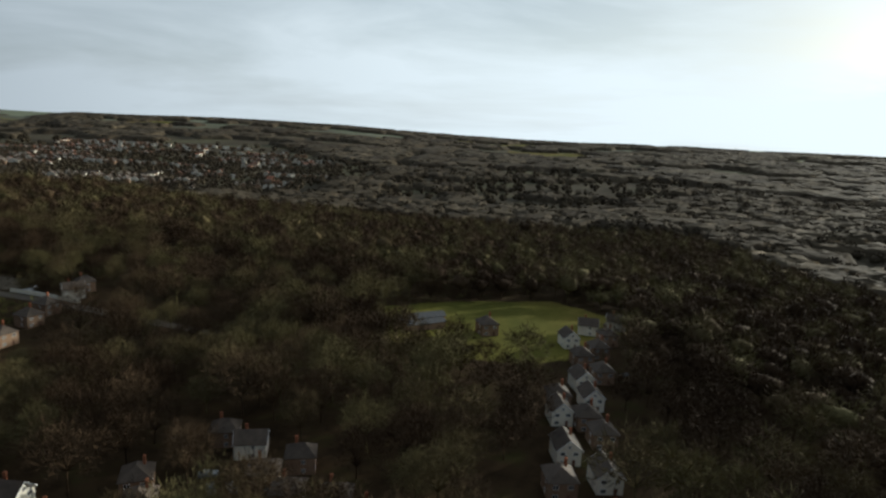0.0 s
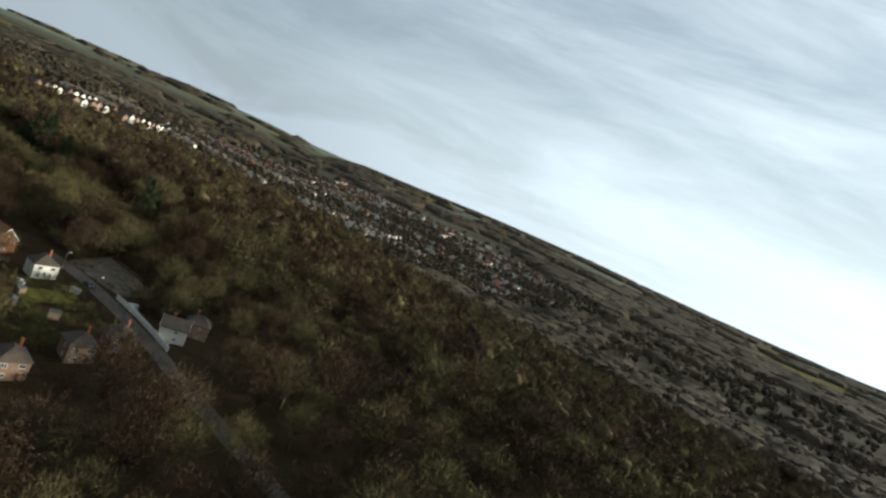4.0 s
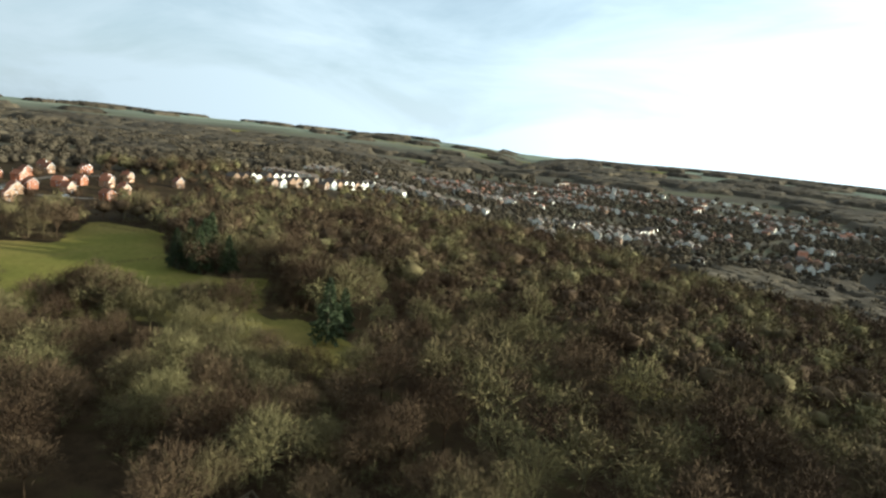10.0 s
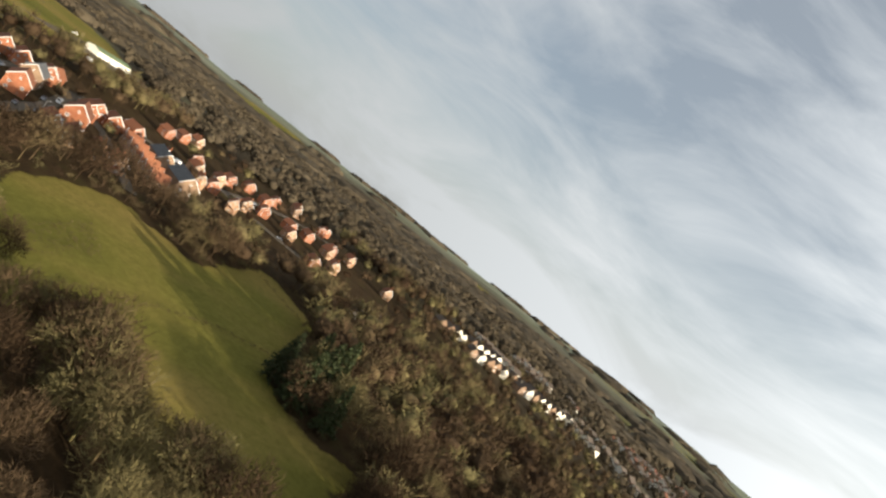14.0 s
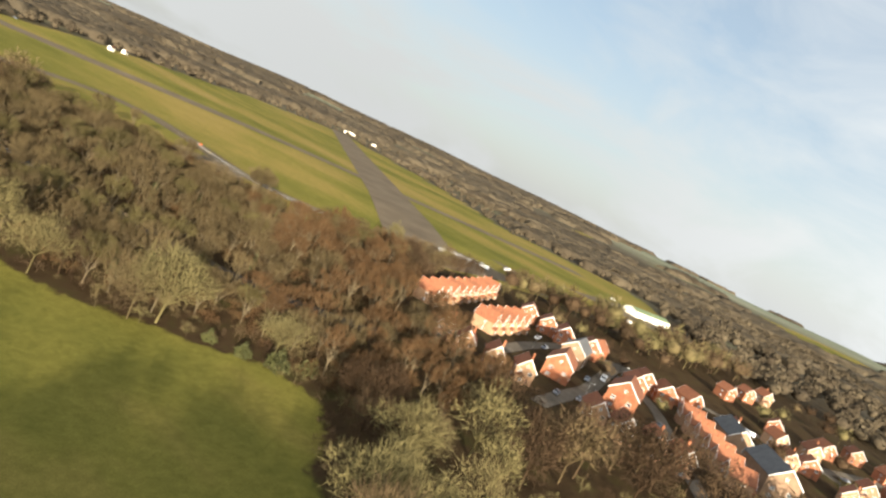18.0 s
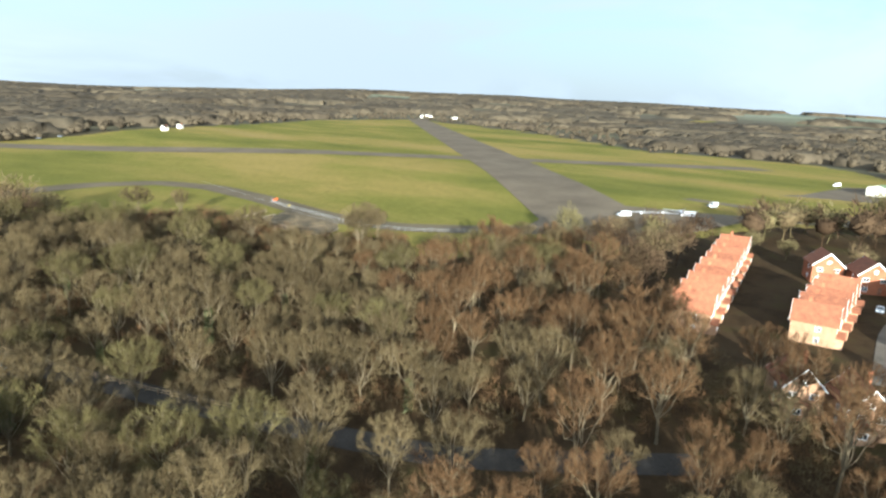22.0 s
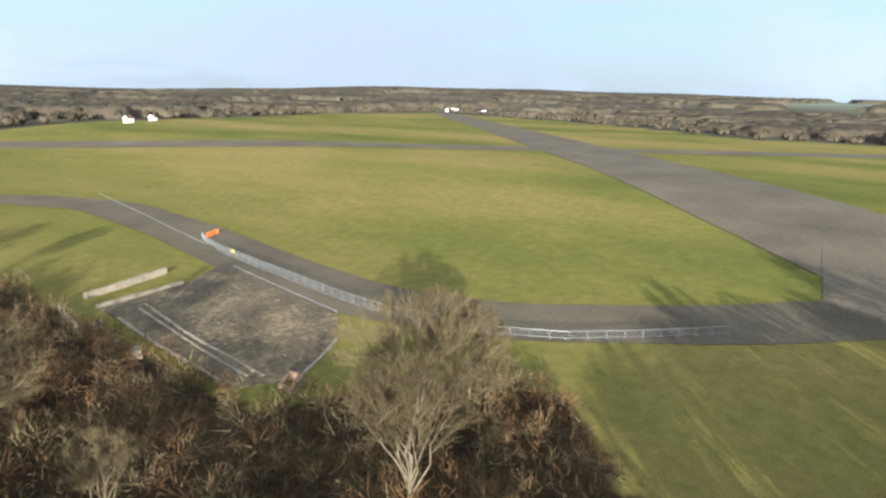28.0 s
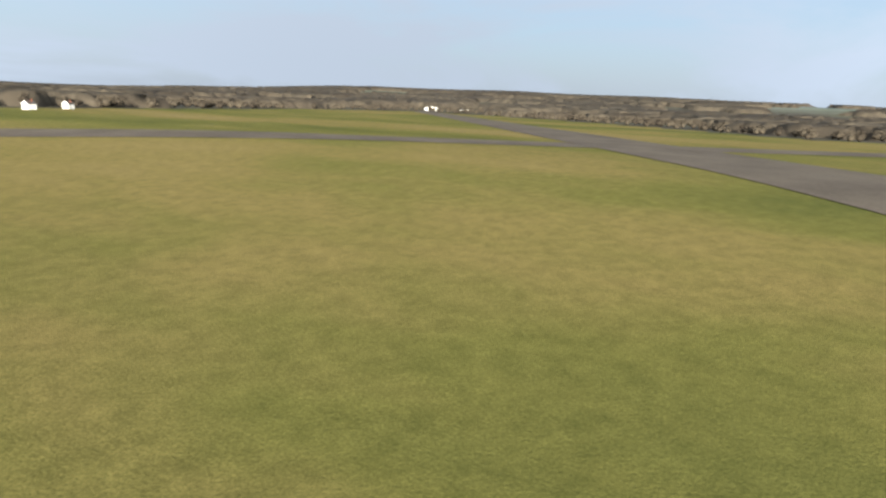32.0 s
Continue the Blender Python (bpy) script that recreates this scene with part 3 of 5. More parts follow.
def twig_tree(seed, tall, wide, clumps, twigs, length, width, core=0.0):
    """A leafless tree some way off: trunk, limbs that fork to uneven clumps, and fine twigs that stand out of each clump."""
    rng = np.random.default_rng(seed)
    fork = np.array((rng.normal(0, 0.2), rng.normal(0, 0.2), tall * rng.uniform(0.22, 0.34)))
    pieces = [tube((0, 0, -0.5), fork, tall * 0.018, tall * 0.013, 3)]
    size3, heart = np.array((wide / 2, wide / 2, tall * 0.45)), np.array((0, 0, tall * 0.52))
    ends, girth = [], []
    for i in range(clumps):
        up = 1 - 1.25 * (i + 0.5) / clumps
        a = i * 2.399 + rng.uniform(-0.35, 0.35)
        flat = math.sqrt(max(0.0, 1 - up * up))
        d = np.array((math.cos(a) * flat, math.sin(a) * flat, up))
        ends.append(heart + d * size3 * rng.uniform(0.34, 0.86))
        girth.append(wide * rng.uniform(0.11, 0.19))
        knee = fork + (ends[-1] - fork) * 0.5 + np.array((0, 0, tall * 0.03))
        pieces += [tube(fork, knee, tall * 0.006, tall * 0.004, 3), tube(knee, ends[-1], tall * 0.004, 0.025, 3)]
    ends, girth = np.array(ends), np.array(girth)
    which = rng.choice(clumps, twigs, p=girth ** 2 / np.sum(girth ** 2))
    spread = unit(rng.normal(0, 1, (twigs, 3)) + np.array((0, 0, 0.25))) * rng.uniform(0.0, 1.0, (twigs, 1)) ** 0.6
    base = ends[which] + spread * girth[which][:, None]
    along = unit(unit(base - heart * np.array((1, 1, 0.8))) * 0.55 + unit(spread) * 0.45 + rng.normal(0, 0.55, (twigs, 3)) + np.array((0, 0, 0.15)))
    across = unit(np.cross(along, rng.normal(0, 1, (twigs, 3))))
    w, size = width * rng.uniform(0.5, 1.3, (twigs, 1)), length * rng.uniform(0.5, 1.2, (twigs, 1))
    v = np.stack([base + across * w, base - across * w, base + along * size], 1).reshape(-1, 3)
    if core:
        bv, bt = BALL[1]
        bv = unit(bv + rng.normal(0, 0.12, bv.shape))
        lump = 0.80 + 0.34 * np.max(bv @ unit(ends - heart).T, axis=1) ** 6
        pieces.append((heart + bv * size3 * (core * lump * rng.uniform(0.86, 1.1, len(bv)))[:, None], bt))
    return joined(pieces + [(v, np.arange(twigs * 3).reshape(-1, 3))])


def ivy_sleeve(seed, tall, girth, count):
    rng = np.random.default_rng(seed)
    z = rng.uniform(0.2, tall, count)
    a = rng.uniform(0, 2 * math.pi, count)
    r = girth * rng.uniform(0.5, 1.0, count) * (1.15 - z / tall * 0.7)
    p = np.stack([np.cos(a) * r, np.sin(a) * r, z], 1)
    u, w = rng.normal(0, 0.22, (count, 3)), rng.normal(0, 0.22, (count, 3))
    return np.stack([p + u, p - u + w, p - w], 1).reshape(-1, 3), np.arange(count * 3).reshape(-1, 3)


def conifer(seed, tall, wide, count):
    """A fir: whorls of drooping boughs, each a fan of needled shoots."""
    rng = np.random.default_rng(seed)
    limbs = [tube((0, 0, -0.4), (0, 0, tall * 0.97), tall * 0.018, 0.03, 6)]
    fine = []
    n = int(count / 22)
    for i in range(n):
        f = (i + rng.uniform(0, 0.8)) / n
        z = tall * (0.10 + 0.88 * f)
        a = i * 2.4 + rng.uniform(-0.3, 0.3)
        r = wide / 2 * (1 - f) ** 0.8 * rng.uniform(0.65, 1.1) + 0.2
        d = np.array((math.cos(a), math.sin(a), -0.18))
        limbs.append(tube((0, 0, z), np.array((0, 0, z)) + d * r, 0.05, 0.015, 3))
        for s in (0.35, 0.65, 0.95):
            fine.append(spray(rng, np.array((0, 0, z)) + d * r * s, d + np.array((0, 0, -0.15)), 0.32 * r + 0.35, 0.5, 9, 0.17))
    return joined(limbs), joined(fine)


def bush(seed, tall, wide, count, size):
    """A rounded shrub of small leaf slivers on a few stems."""
    rng = np.random.default_rng(seed)
    limbs = [tube((0, 0, -0.2), rng.normal(0, 0.3, 3) * wide * 0.5 + np.array((0, 0, tall * 0.7)), 0.06, 0.02, 3) for _ in range(5)]
    d = rng.normal(0, 1, (count, 3))
    d /= np.linalg.norm(d, axis=1)[:, None]
    d[:, 2] = np.abs(d[:, 2])
    lump = 0.75 + 0.3 * np.sin(d[:, 0] * 5 + seed) * np.sin(d[:, 1] * 4 + 1) + rng.uniform(-0.2, 0.12, count)
    p = d * np.array((wide / 2, wide / 2, tall)) * lump[:, None]
    u, w = rng.normal(0, size, (count, 3)), rng.normal(0, size, (count, 3))
    return joined(limbs), (np.stack([p + u, p - u + w, p - w], 1).reshape(-1, 3), np.arange(count * 3).reshape(-1, 3))


def tree_thing(name, limbs, fine, bark, leaf, label, category="tree", ivy=None, crown="crown"):
    root = new(name)
    shared("trunk", mesh_from("trunk", *limbs, bark), root)
    shared(crown, mesh_from(crown, *fine, leaf), root)
    if ivy is not None:
        ob = shared("ivy", mesh_from("ivy", *ivy, M_IVY), root)
        ob["label"] = "green ivy round the trunk"
    return tagged(root, label, category)


BROAD = [bare_tree(s, tall, wide, up, 11, 8, 8200, 1.25, 0.024) for s, tall, wide, up in ((1, 13.0, 12.5, 0.05), (2, 14.0, 11.5, 0.15), (3, 12.0, 11.0, 0.1))]
SLIM = [bare_tree(s, tall, wide, up, 9, 7, 7000, 1.2, 0.023) for s, tall, wide, up in ((4, 14.0, 9.5, 0.3), (5, 13.0, 8.5, 0.4), (6, 12.5, 9.5, 0.3))]
protos = []
for i, (limbs, fine) in enumerate(BROAD):
    protos.append(tree_thing("tree", limbs, fine, M_BARK, (M_TWIG_BEIGE, M_TWIG_OLIVE, M_TWIG_BEIGE)[i], ("broad leafless tree with pale beige twigs", "broad leafless tree with olive mossy twigs", "round leafless tree with fine beige twigs")[i]))
for i, (limbs, fine) in enumerate(SLIM):
    protos.append(tree_thing("tree", limbs, fine, M_BARK, (M_TWIG_RED, M_TWIG_RED, M_TWIG_BEIGE)[i], ("upright leafless tree with red-brown twigs", "slim leafless tree with red-brown twigs", "upright leafless tree with pale bare twigs")[i]))
LONE = [bare_tree(81, 15.0, 16.5, 0.0, 15, 12, 17000, 1.5, 0.022), bare_tree(82, 13.5, 9.5, 0.35, 10, 9, 8000, 1.4, 0.024)]
lone = [tree_thing("tree", limbs, fine, M_BARK, M_TWIG_BEIGE, label) for (limbs, fine), label in zip(LONE, ("large broad leafless tree beside the concrete pad", "upright pale leafless tree beside the track"))]
limbs, fine = BROAD[1]
protos.append(tree_thing("ivy_tree", limbs, fine, M_BARK, M_TWIG_BEIGE, "leafless tree with green ivy up its trunk", "tree", ivy_sleeve(7, 6.5, 0.8, 500)))
limbs, fine = conifer(8, 17, 8.0, 2200)
fir = tree_thing("conifer", limbs, fine, M_BARK, M_NEEDLE, "tall dark green conifer at the meadow edge", "tree")
limbs, fine = bush(9, 4.5, 6.5, 900, 0.22)
holly = tree_thing("evergreen_bush", limbs, fine, M_BARK, M_IVY, "rounded dark evergreen bush at the wood edge", "bush", crown="leaves")

rng = np.random.default_rng(11)
NEAR_WOOD = [(-395, 40), (-470, 20), (-488, 52), (-496, 75), (-494, 98), (-510, 120), (-530, 134), (-572, 142), (-515, 190), (-492, 225), (-470, 262), (-424, 252), (-428, 208), (-402, 180), (-388, 145), (-335, 125), (-350, 60)]
SCRUB = [(-478, 10), (-488, 52), (-496, 75), (-494, 98), (-510, 120), (-528, 114), (-544, 100), (-530, 90), (-521, 86), (-518, 66), (-517, 46), (-519, 34), (-506, 15)]
ROADS_CLEAR = [[(-405, 70), (-420, 104), (-429, 125), (-438, 148), (-452, 185), (-470, 215)]]


def near_line(line, x, y):
    best = 1e9
    for (x0, y0), (x1, y1) in zip(line, line[1:]):
        u = max(0, min(1, ((x - x0) * (x1 - x0) + (y - y0) * (y1 - y0)) / ((x1 - x0) ** 2 + (y1 - y0) ** 2)))
        best = min(best, math.hypot(x - x0 - u * (x1 - x0), y - y0 - u * (y1 - y0)))
    return best


used = set()
SPOTS = []  # where houses stand


def plant(kind, x, y, size=1.0, turn=0.0, squash=1.0):
    """Stand a copy of a tree on the ground; the first use takes the model itself."""
    m = pose(x, y, level(x, y), 0, 0, turn) @ Matrix.Diagonal((size, size, size * squash, 1))
    if kind.name in used:
        made = copy_thing(kind, m)
        made.matrix_basis = m
    else:
        used.add(kind.name)
        made = kind
        made.matrix_basis = m
    return made


# ---- houses ----
def box(bm, x0, y0, z0, x1, y1, z1):
    v = [bm.verts.new(p) for p in ((x0, y0, z0), (x1, y0, z0), (x1, y1, z0), (x0, y1, z0), (x0, y0, z1), (x1, y0, z1), (x1, y1, z1), (x0, y1, z1))]
    for f in ((3, 2, 1, 0), (4, 5, 6, 7), (0, 1, 5, 4), (1, 2, 6, 5), (2, 3, 7, 6), (3, 0, 4, 7)):
        bm.faces.new([v[i] for i in f])
    return v


def box_mesh(name, x0, y0, z0, x1, y1, z1, mat):
    bm = bmesh.new()
    box(bm, x0, y0, z0, x1, y1, z1)
    me = bpy.data.meshes.new(name)
    bm.to_mesh(me)
    bm.free()
    me.materials.append(mat)
    return me


def gable_walls(w, d, eaves, ridge, deep=1.5):
    """Walls of a house with gables at both ends of its ridge, which runs along y."""
    bm = bmesh.new()
    v = {}
    for sx in (-1, 1):
        for sy in (-1, 1):
            for z in (-deep, eaves):
                v[sx, sy, z] = bm.verts.new((sx * w / 2, sy * d / 2, z))
    top = {sy: bm.verts.new((0, sy * d / 2, ridge)) for sy in (-1, 1)}
    bm.faces.new((v[-1, -1, -deep], v[1, -1, -deep], v[1, -1, eaves], top[-1], v[-1, -1, eaves]))
    bm.faces.new((v[1, 1, -deep], v[-1, 1, -deep], v[-1, 1, eaves], top[1], v[1, 1, eaves]))
    for sx in (-1, 1):
        bm.faces.new((v[sx, -1, -deep], v[sx, 1, -deep], v[sx, 1, eaves], v[sx, -1, eaves]))
    bmesh.ops.recalc_face_normals(bm, faces=bm.faces)
    return bm


def gable_roof(w, d, eaves, ridge, over=0.4, thick=0.18):
    bm = bmesh.new()
    slope = (ridge - eaves) / (w / 2)
    prof = [(-w / 2 - over, eaves - over * slope), (0, ridge), (w / 2 + over, eaves - over * slope)]
    ends = []
    for y in (-d / 2 - over, d / 2 + over):
        ends.append(([bm.verts.new((x, y, z + 0.03)) for x, z in prof], [bm.verts.new((x, y, z + thick + 0.03)) for x, z in prof]))
    (l0, u0), (l1, u1) = ends
    for i in range(2):
        bm.faces.new((u0[i], u0[i + 1], u1[i + 1], u1[i]))
        bm.faces.new((l0[i + 1], l0[i], l1[i], l1[i + 1]))
        bm.faces.new((l0[i], l0[i + 1], u0[i + 1], u0[i]))
        bm.faces.new((l1[i + 1], l1[i], u1[i], u1[i + 1]))
    for i in (0, 2):
        bm.faces.new((l0[i], u0[i], u1[i], l1[i]))
    bmesh.ops.recalc_face_normals(bm, faces=bm.faces)
    return bm


def hip_roof(w, d, eaves, ridge, over=0.4):
    bm = bmesh.new()
    a = [bm.verts.new((sx * (w / 2 + over), sy * (d / 2 + over), eaves)) for sx, sy in ((-1, -1), (1, -1), (1, 1), (-1, 1))]
    low = [bm.verts.new((p.co.x, p.co.y, eaves - 0.18)) for p in a]
    k = max(0.3, d / 2 - w / 2 * 0.8)
    r = [bm.verts.new((0, -k, ridge)), bm.verts.new((0, k, ridge))]
    for f in ((a[0], a[1], r[0]), (a[1], a[2], r[1], r[0]), (a[2], a[3], r[1]), (a[3], a[0], r[0], r[1]), tuple(low)):
        bm.faces.new(f)
    for i in range(4):
        bm.faces.new((low[i], low[(i + 1) % 4], a[(i + 1) % 4], a[i]))
    bmesh.ops.recalc_face_normals(bm, faces=bm.faces)
    return bm


WINDOW_FRAME = {}


def window_meshes(w, h):
    """Frame and pane of a window in a wall that faces -y; its middle at the origin."""
    if (w, h) not in WINDOW_FRAME:
        bm = bmesh.new()
        t = 0.09
        for b in ((-w / 2, -h / 2, -w / 2 + t, h / 2), (w / 2 - t, -h / 2, w / 2, h / 2), (-w / 2 + t, h / 2 - t, w / 2 - t, h / 2), (-w / 2 + t, -h / 2, w / 2 - t, -h / 2 + t), (-t / 2, -h / 2 + t, t / 2, h / 2 - t)):
            box(bm, b[0], -0.07, b[1], b[2], 0.04, b[3])
        me = bpy.data.meshes.new("window_frame")
        bm.to_mesh(me)
        bm.free()
        me.materials.append(M_WHITE)
        WINDOW_FRAME[w, h] = (me, box_mesh("pane", -w / 2 + t, -0.03, -h / 2 + t, w / 2 - t, 0.01, h / 2 - t, M_GLASS), box_mesh("sill", -w / 2 - 0.08, -0.14, -h / 2 - 0.08, w / 2 + 0.08, 0.02, -h / 2, M_WHITE))
    return WINDOW_FRAME[w, h]


def add_window(house, x, y, z, turn, w=1.3, h=1.2):
    f, p, s = window_meshes(w, h)
    win = shared("window", f, house, pose(x, y, z, 0, 0, turn))
    shared("pane", p, win)


def house_thing(w, d, eaves, ridge, wall, roof, label, name="house", hip=False, bay=False, chimney=True, windows=True, trim=True, porch=False):
    """A house: walls, roof, verge boards, windows, door, chimney; the front gable faces -y."""
    root = new(name)
    bm = gable_walls(w, d, eaves, eaves if hip else ridge)
    if hip:
        bm.free()
        bm = bmesh.new()
        box(bm, -w / 2, -d / 2, -1.5, w / 2, d / 2, eaves)
    part("wall", bm, wall, root)
    part("roof", hip_roof(w, d, eaves, ridge) if hip else gable_roof(w, d, eaves, ridge), roof, root)
    if trim and not hip:
        for sy in (-1, 1):
            for sx in (-1, 1):
                bm = bmesh.new()
                y = sy * (d / 2 + 0.42)
                a, b = Vector((sx * (w / 2 + 0.4), y, eaves - 0.4 * (ridge - eaves) / (w / 2))), Vector((0, y, ridge))
                v = [bm.verts.new(p) for p in (a + Vector((0, 0, -0.12)), b + Vector((0, 0, -0.12)), b + Vector((0, 0, 0.2)), a + Vector((0, 0, 0.2)))]
                f = bm.faces.new(v)
                r = bmesh.ops.extrude_face_region(bm, geom=[f])
                bmesh.ops.translate(bm, verts=[q for q in r["geom"] if isinstance(q, bmesh.types.BMVert)], vec=(0, sy * 0.05, 0))
                bmesh.ops.recalc_face_normals(bm, faces=bm.faces)
                part("verge_board", bm, M_WHITE, root, "white painted verge board")
    if chimney:
        bm = bmesh.new()
        zt = ridge + 1.0
        box(bm, w * 0.18, d * 0.12, eaves, w * 0.18 + 0.6, d * 0.12 + 0.8, zt)
        box(bm, w * 0.18 - 0.06, d * 0.12 - 0.06, zt, w * 0.18 + 0.66, d * 0.12 + 0.86, zt + 0.12)
        stack = part("chimney", bm, M_BRICK, root)
        bm = bmesh.new()
        bmesh.ops.create_cone(bm, cap_ends=True, segments=8, radius1=0.14, radius2=0.11, depth=0.4, matrix=Matrix.Translation((w * 0.18 + 0.3, d * 0.12 + 0.4, zt + 0.3)))
        part("chimney_pot", bm, M_TILE_RED, stack)
    if windows:
        floors = [1.3, 3.9] if eaves > 4 else [1.3]
        for z in floors:
            for x in (-w * 0.26, w * 0.26):
                if z < 2 and x > 0 and eaves > 4:
                    continue
                add_window(root, x, -d / 2, z, 0, 1.5, 1.2)
                if z > 2:
                    add_window(root, -x, d / 2, z, 180, 1.5, 1.2)
            add_window(root, w / 2, -d * 0.1, z, 90, 1.1, 1.2)
            add_window(root, -w / 2, -d * 0.1, z, -90, 1.1, 1.2)
        if not hip and ridge - eaves > 2.4:
            add_window(root, 0, -d / 2, eaves + 0.9, 0, 0.9, 1.0)
        bm = bmesh.new()
        box(bm, w * 0.2 - 0.45, -d / 2 - 0.05, 0.0, w * 0.2 + 0.45, -d / 2 + 0.05, 2.05)
        door = part("door", bm, M_DOOR, root)
        bm = bmesh.new()
        box(bm, w * 0.2 + 0.28, -d / 2 - 0.1, 1.0, w * 0.2 + 0.36, -d / 2 - 0.05, 1.1)
        part("door_handle", bm, M_STEEL, door)
    if bay:
        bm = bmesh.new()
        box(bm, -w * 0.45, -d / 2 - 1.6, -1.0, w * 0.1, -d / 2 - 0.01, 2.5)
        b = part("bay", bm, wall, root)
        bm = gable_roof(w * 0.55, 1.7, 2.5, 3.6, 0.25, 0.14)
        bmesh.ops.translate(bm, verts=bm.verts, vec=(-w * 0.175, -d / 2 - 0.9, 0))
        part("bay_roof", bm, roof, b)
        f, p, s = window_meshes(1.5, 1.2)
        win = shared("window", f, root, pose(-w * 0.175, -d / 2 - 1.6, 1.3))
        shared("pane", p, win)
    return tagged(root, label, "house")


def put(model, x, y, turn, size=1.0, group="", lift=0.0):
    ob = plant(model, x, y, size, turn)
    if ob.get("category", "") in ("house", "hangar", "shed"):
        SPOTS.append((x, y))
    if lift:
        ob.matrix_basis = Matrix.Translation((0, 0, lift)) @ ob.matrix_basis
    if group:
        ob["group"] = group
    return ob


town_red = house_thing(7.2, 9.5, 5.4, 9.2, M_BRICK_PALE, M_TILE_RED, "red-brick town house with orange tile roof and white verges", bay=True)
town_red_low = house_thing(8.0, 9.0, 5.2, 8.6, M_BRICK, M_TILE_RED, "brick house with red tile roof and white window frames", chimney=False)
town_grey = house_thing(10.5, 20.0, 7.2, 11.5, M_BRICK_BUFF, M_SLATE, "long brick apartment house with grey slate roof", name="apartment_house", chimney=False)
town_orange_long = house_thing(10.5, 17.0, 6.6, 11.0, M_BRICK, M_TILE_RED, "large brick apartment house with broad orange roof", name="apartment_house", chimney=False)

G = "houses of the red-roofed estate"
for i in range(9):
    put(town_red, -520 - i * 9.4, 200 - i * 0.9, 186, 0.86, G)
for x, y, turn in ((-495, 223, 115), (-493, 232, 115), (-495, 242, 118), (-499, 251, 118)):
    put(town_red, x, y, turn, 0.86, G)
for i in range(5):
    put(town_red, -530 - i * 8.0, 222 + 0.4 * i, 184, 0.88, G)
for x, y, turn in ((-590, 218, 110), (-587, 229, 112), (-585, 238, 115), (-587, 250, 110)):
    put(town_red_low, x, y, turn, 1.0, G)
put(town_orange_long, -526, 255, 100, 0.9, G)
put(town_grey, -560, 251, 95, 0.9, G)
put(town_red_low, -592, 252, 80, 1.0, G)
for x, y, turn in ((-500, 275, 120), (-500, 284, 120), (-503, 293, 120), (-503, 301, 125)):
    put(town_red, x, y, turn, 0.86, G)
put(town_orange_long, -535, 277, 95, 1.0, G)
for x, y, turn in ((-568, 275, 115), (-584, 276, 115), (-582, 285, 118), (-594, 294, 140)):
    put(town_red_low, x, y, turn, 1.0, G)
for i, (x, y) in enumerate(((-566, 298), (-556, 302), (-546, 306), (-536, 310), (-527, 313), (-517, 317))):
    put(town_red, x, y, 200, 0.86, G)
put(town_grey, -569, 313, 110, 0.9, G)
put(town_grey, -541, 326, 112, 1.0, G)
for x, y, turn in ((-590, 313, 30), (-589, 334, 40), (-557, 332, 20), (-601, 343, 30), (-615, 330, 60), (-628, 345, 40), (-640, 330, 20), (-660, 306, 70), (-683, 315, 60), (-703, 324, 60), (-673, 367, 40),
                   (-650, 352, 50), (-612, 365, 30), (-585, 356, 20), (-712, 411, 30), (-706, 434, 20), (-615, 396, 40), (-587, 411, 40), (-611, 430, 30), (-640, 398, 60), (-650, 414, 50), (-643, 430, 50),
                   (-669, 454, 40), (-660, 436, 30), (-645, 484, 20), (-720, 440, 40), (-737, 414, 40), (-690, 390, 30), (-664, 380, 50), (-630, 378, 30)):
    put((town_red_low, town_red)[int(x + y) % 2], x, y, turn + 70, 0.86, G)

semi_cream = house_thing(8.2, 7.6, 5.2, 8.2, M_RENDER, M_TILE_BROWN, "cream-rendered house with hipped brown roof beside the lane", hip=True)
brick_lane = house_thing(7.0, 9.0, 5.2, 9.0, M_BRICK, M_TILE_RED, "new red-brick gabled house with white verges", bay=True, chimney=False)
semi_dark = house_thing(7.6, 8.2, 5.2, 8.0, M_BRICK_BUFF, M_TILE_BROWN, "dark brick semi-detached house with brown roof", hip=True)
white_small = house_thing(7.0, 9.0, 5.0, 7.8, M_RENDER, M_TILE_BROWN, "white-rendered house with brown tiled roof", chimney=True)
H = "houses along the lane"
put(brick_lane, -243, 276, 84, 0.85, H)
put(semi_dark, -266, 273, 140, 0.9, H)
put(semi_cream, -221, 276, 76, 0.85, H)
for x, y, turn in ((-175, 287, 130), (-176, 297, 130), (-173, 267, 70), (-171, 254, 70), (-168, 236, 70), (-166, 224, 70), (-163, 212, 70)):
    put((semi_dark, white_small)[int(x == -175)], x, y, turn, 0.85, H)
for x, y, turn, k in ((-74, 182, 100, 0), (-66, 177, 100, 1), (-53, 172, 100, 0), (-42, 156, 95, 0), (-52, 157, 95, 1), (-84, 159, 20, 0), (-105, 150, 85, 1), (-59, 164, 100, 0), (-79, 150, 20, 1), (-92, 142, 85, 0), (-34, 150, 95, 1)):
    put((semi_dark, white_small)[k * int(x in (-66, -105))], x, y, turn, 0.8, "houses below the first turn")
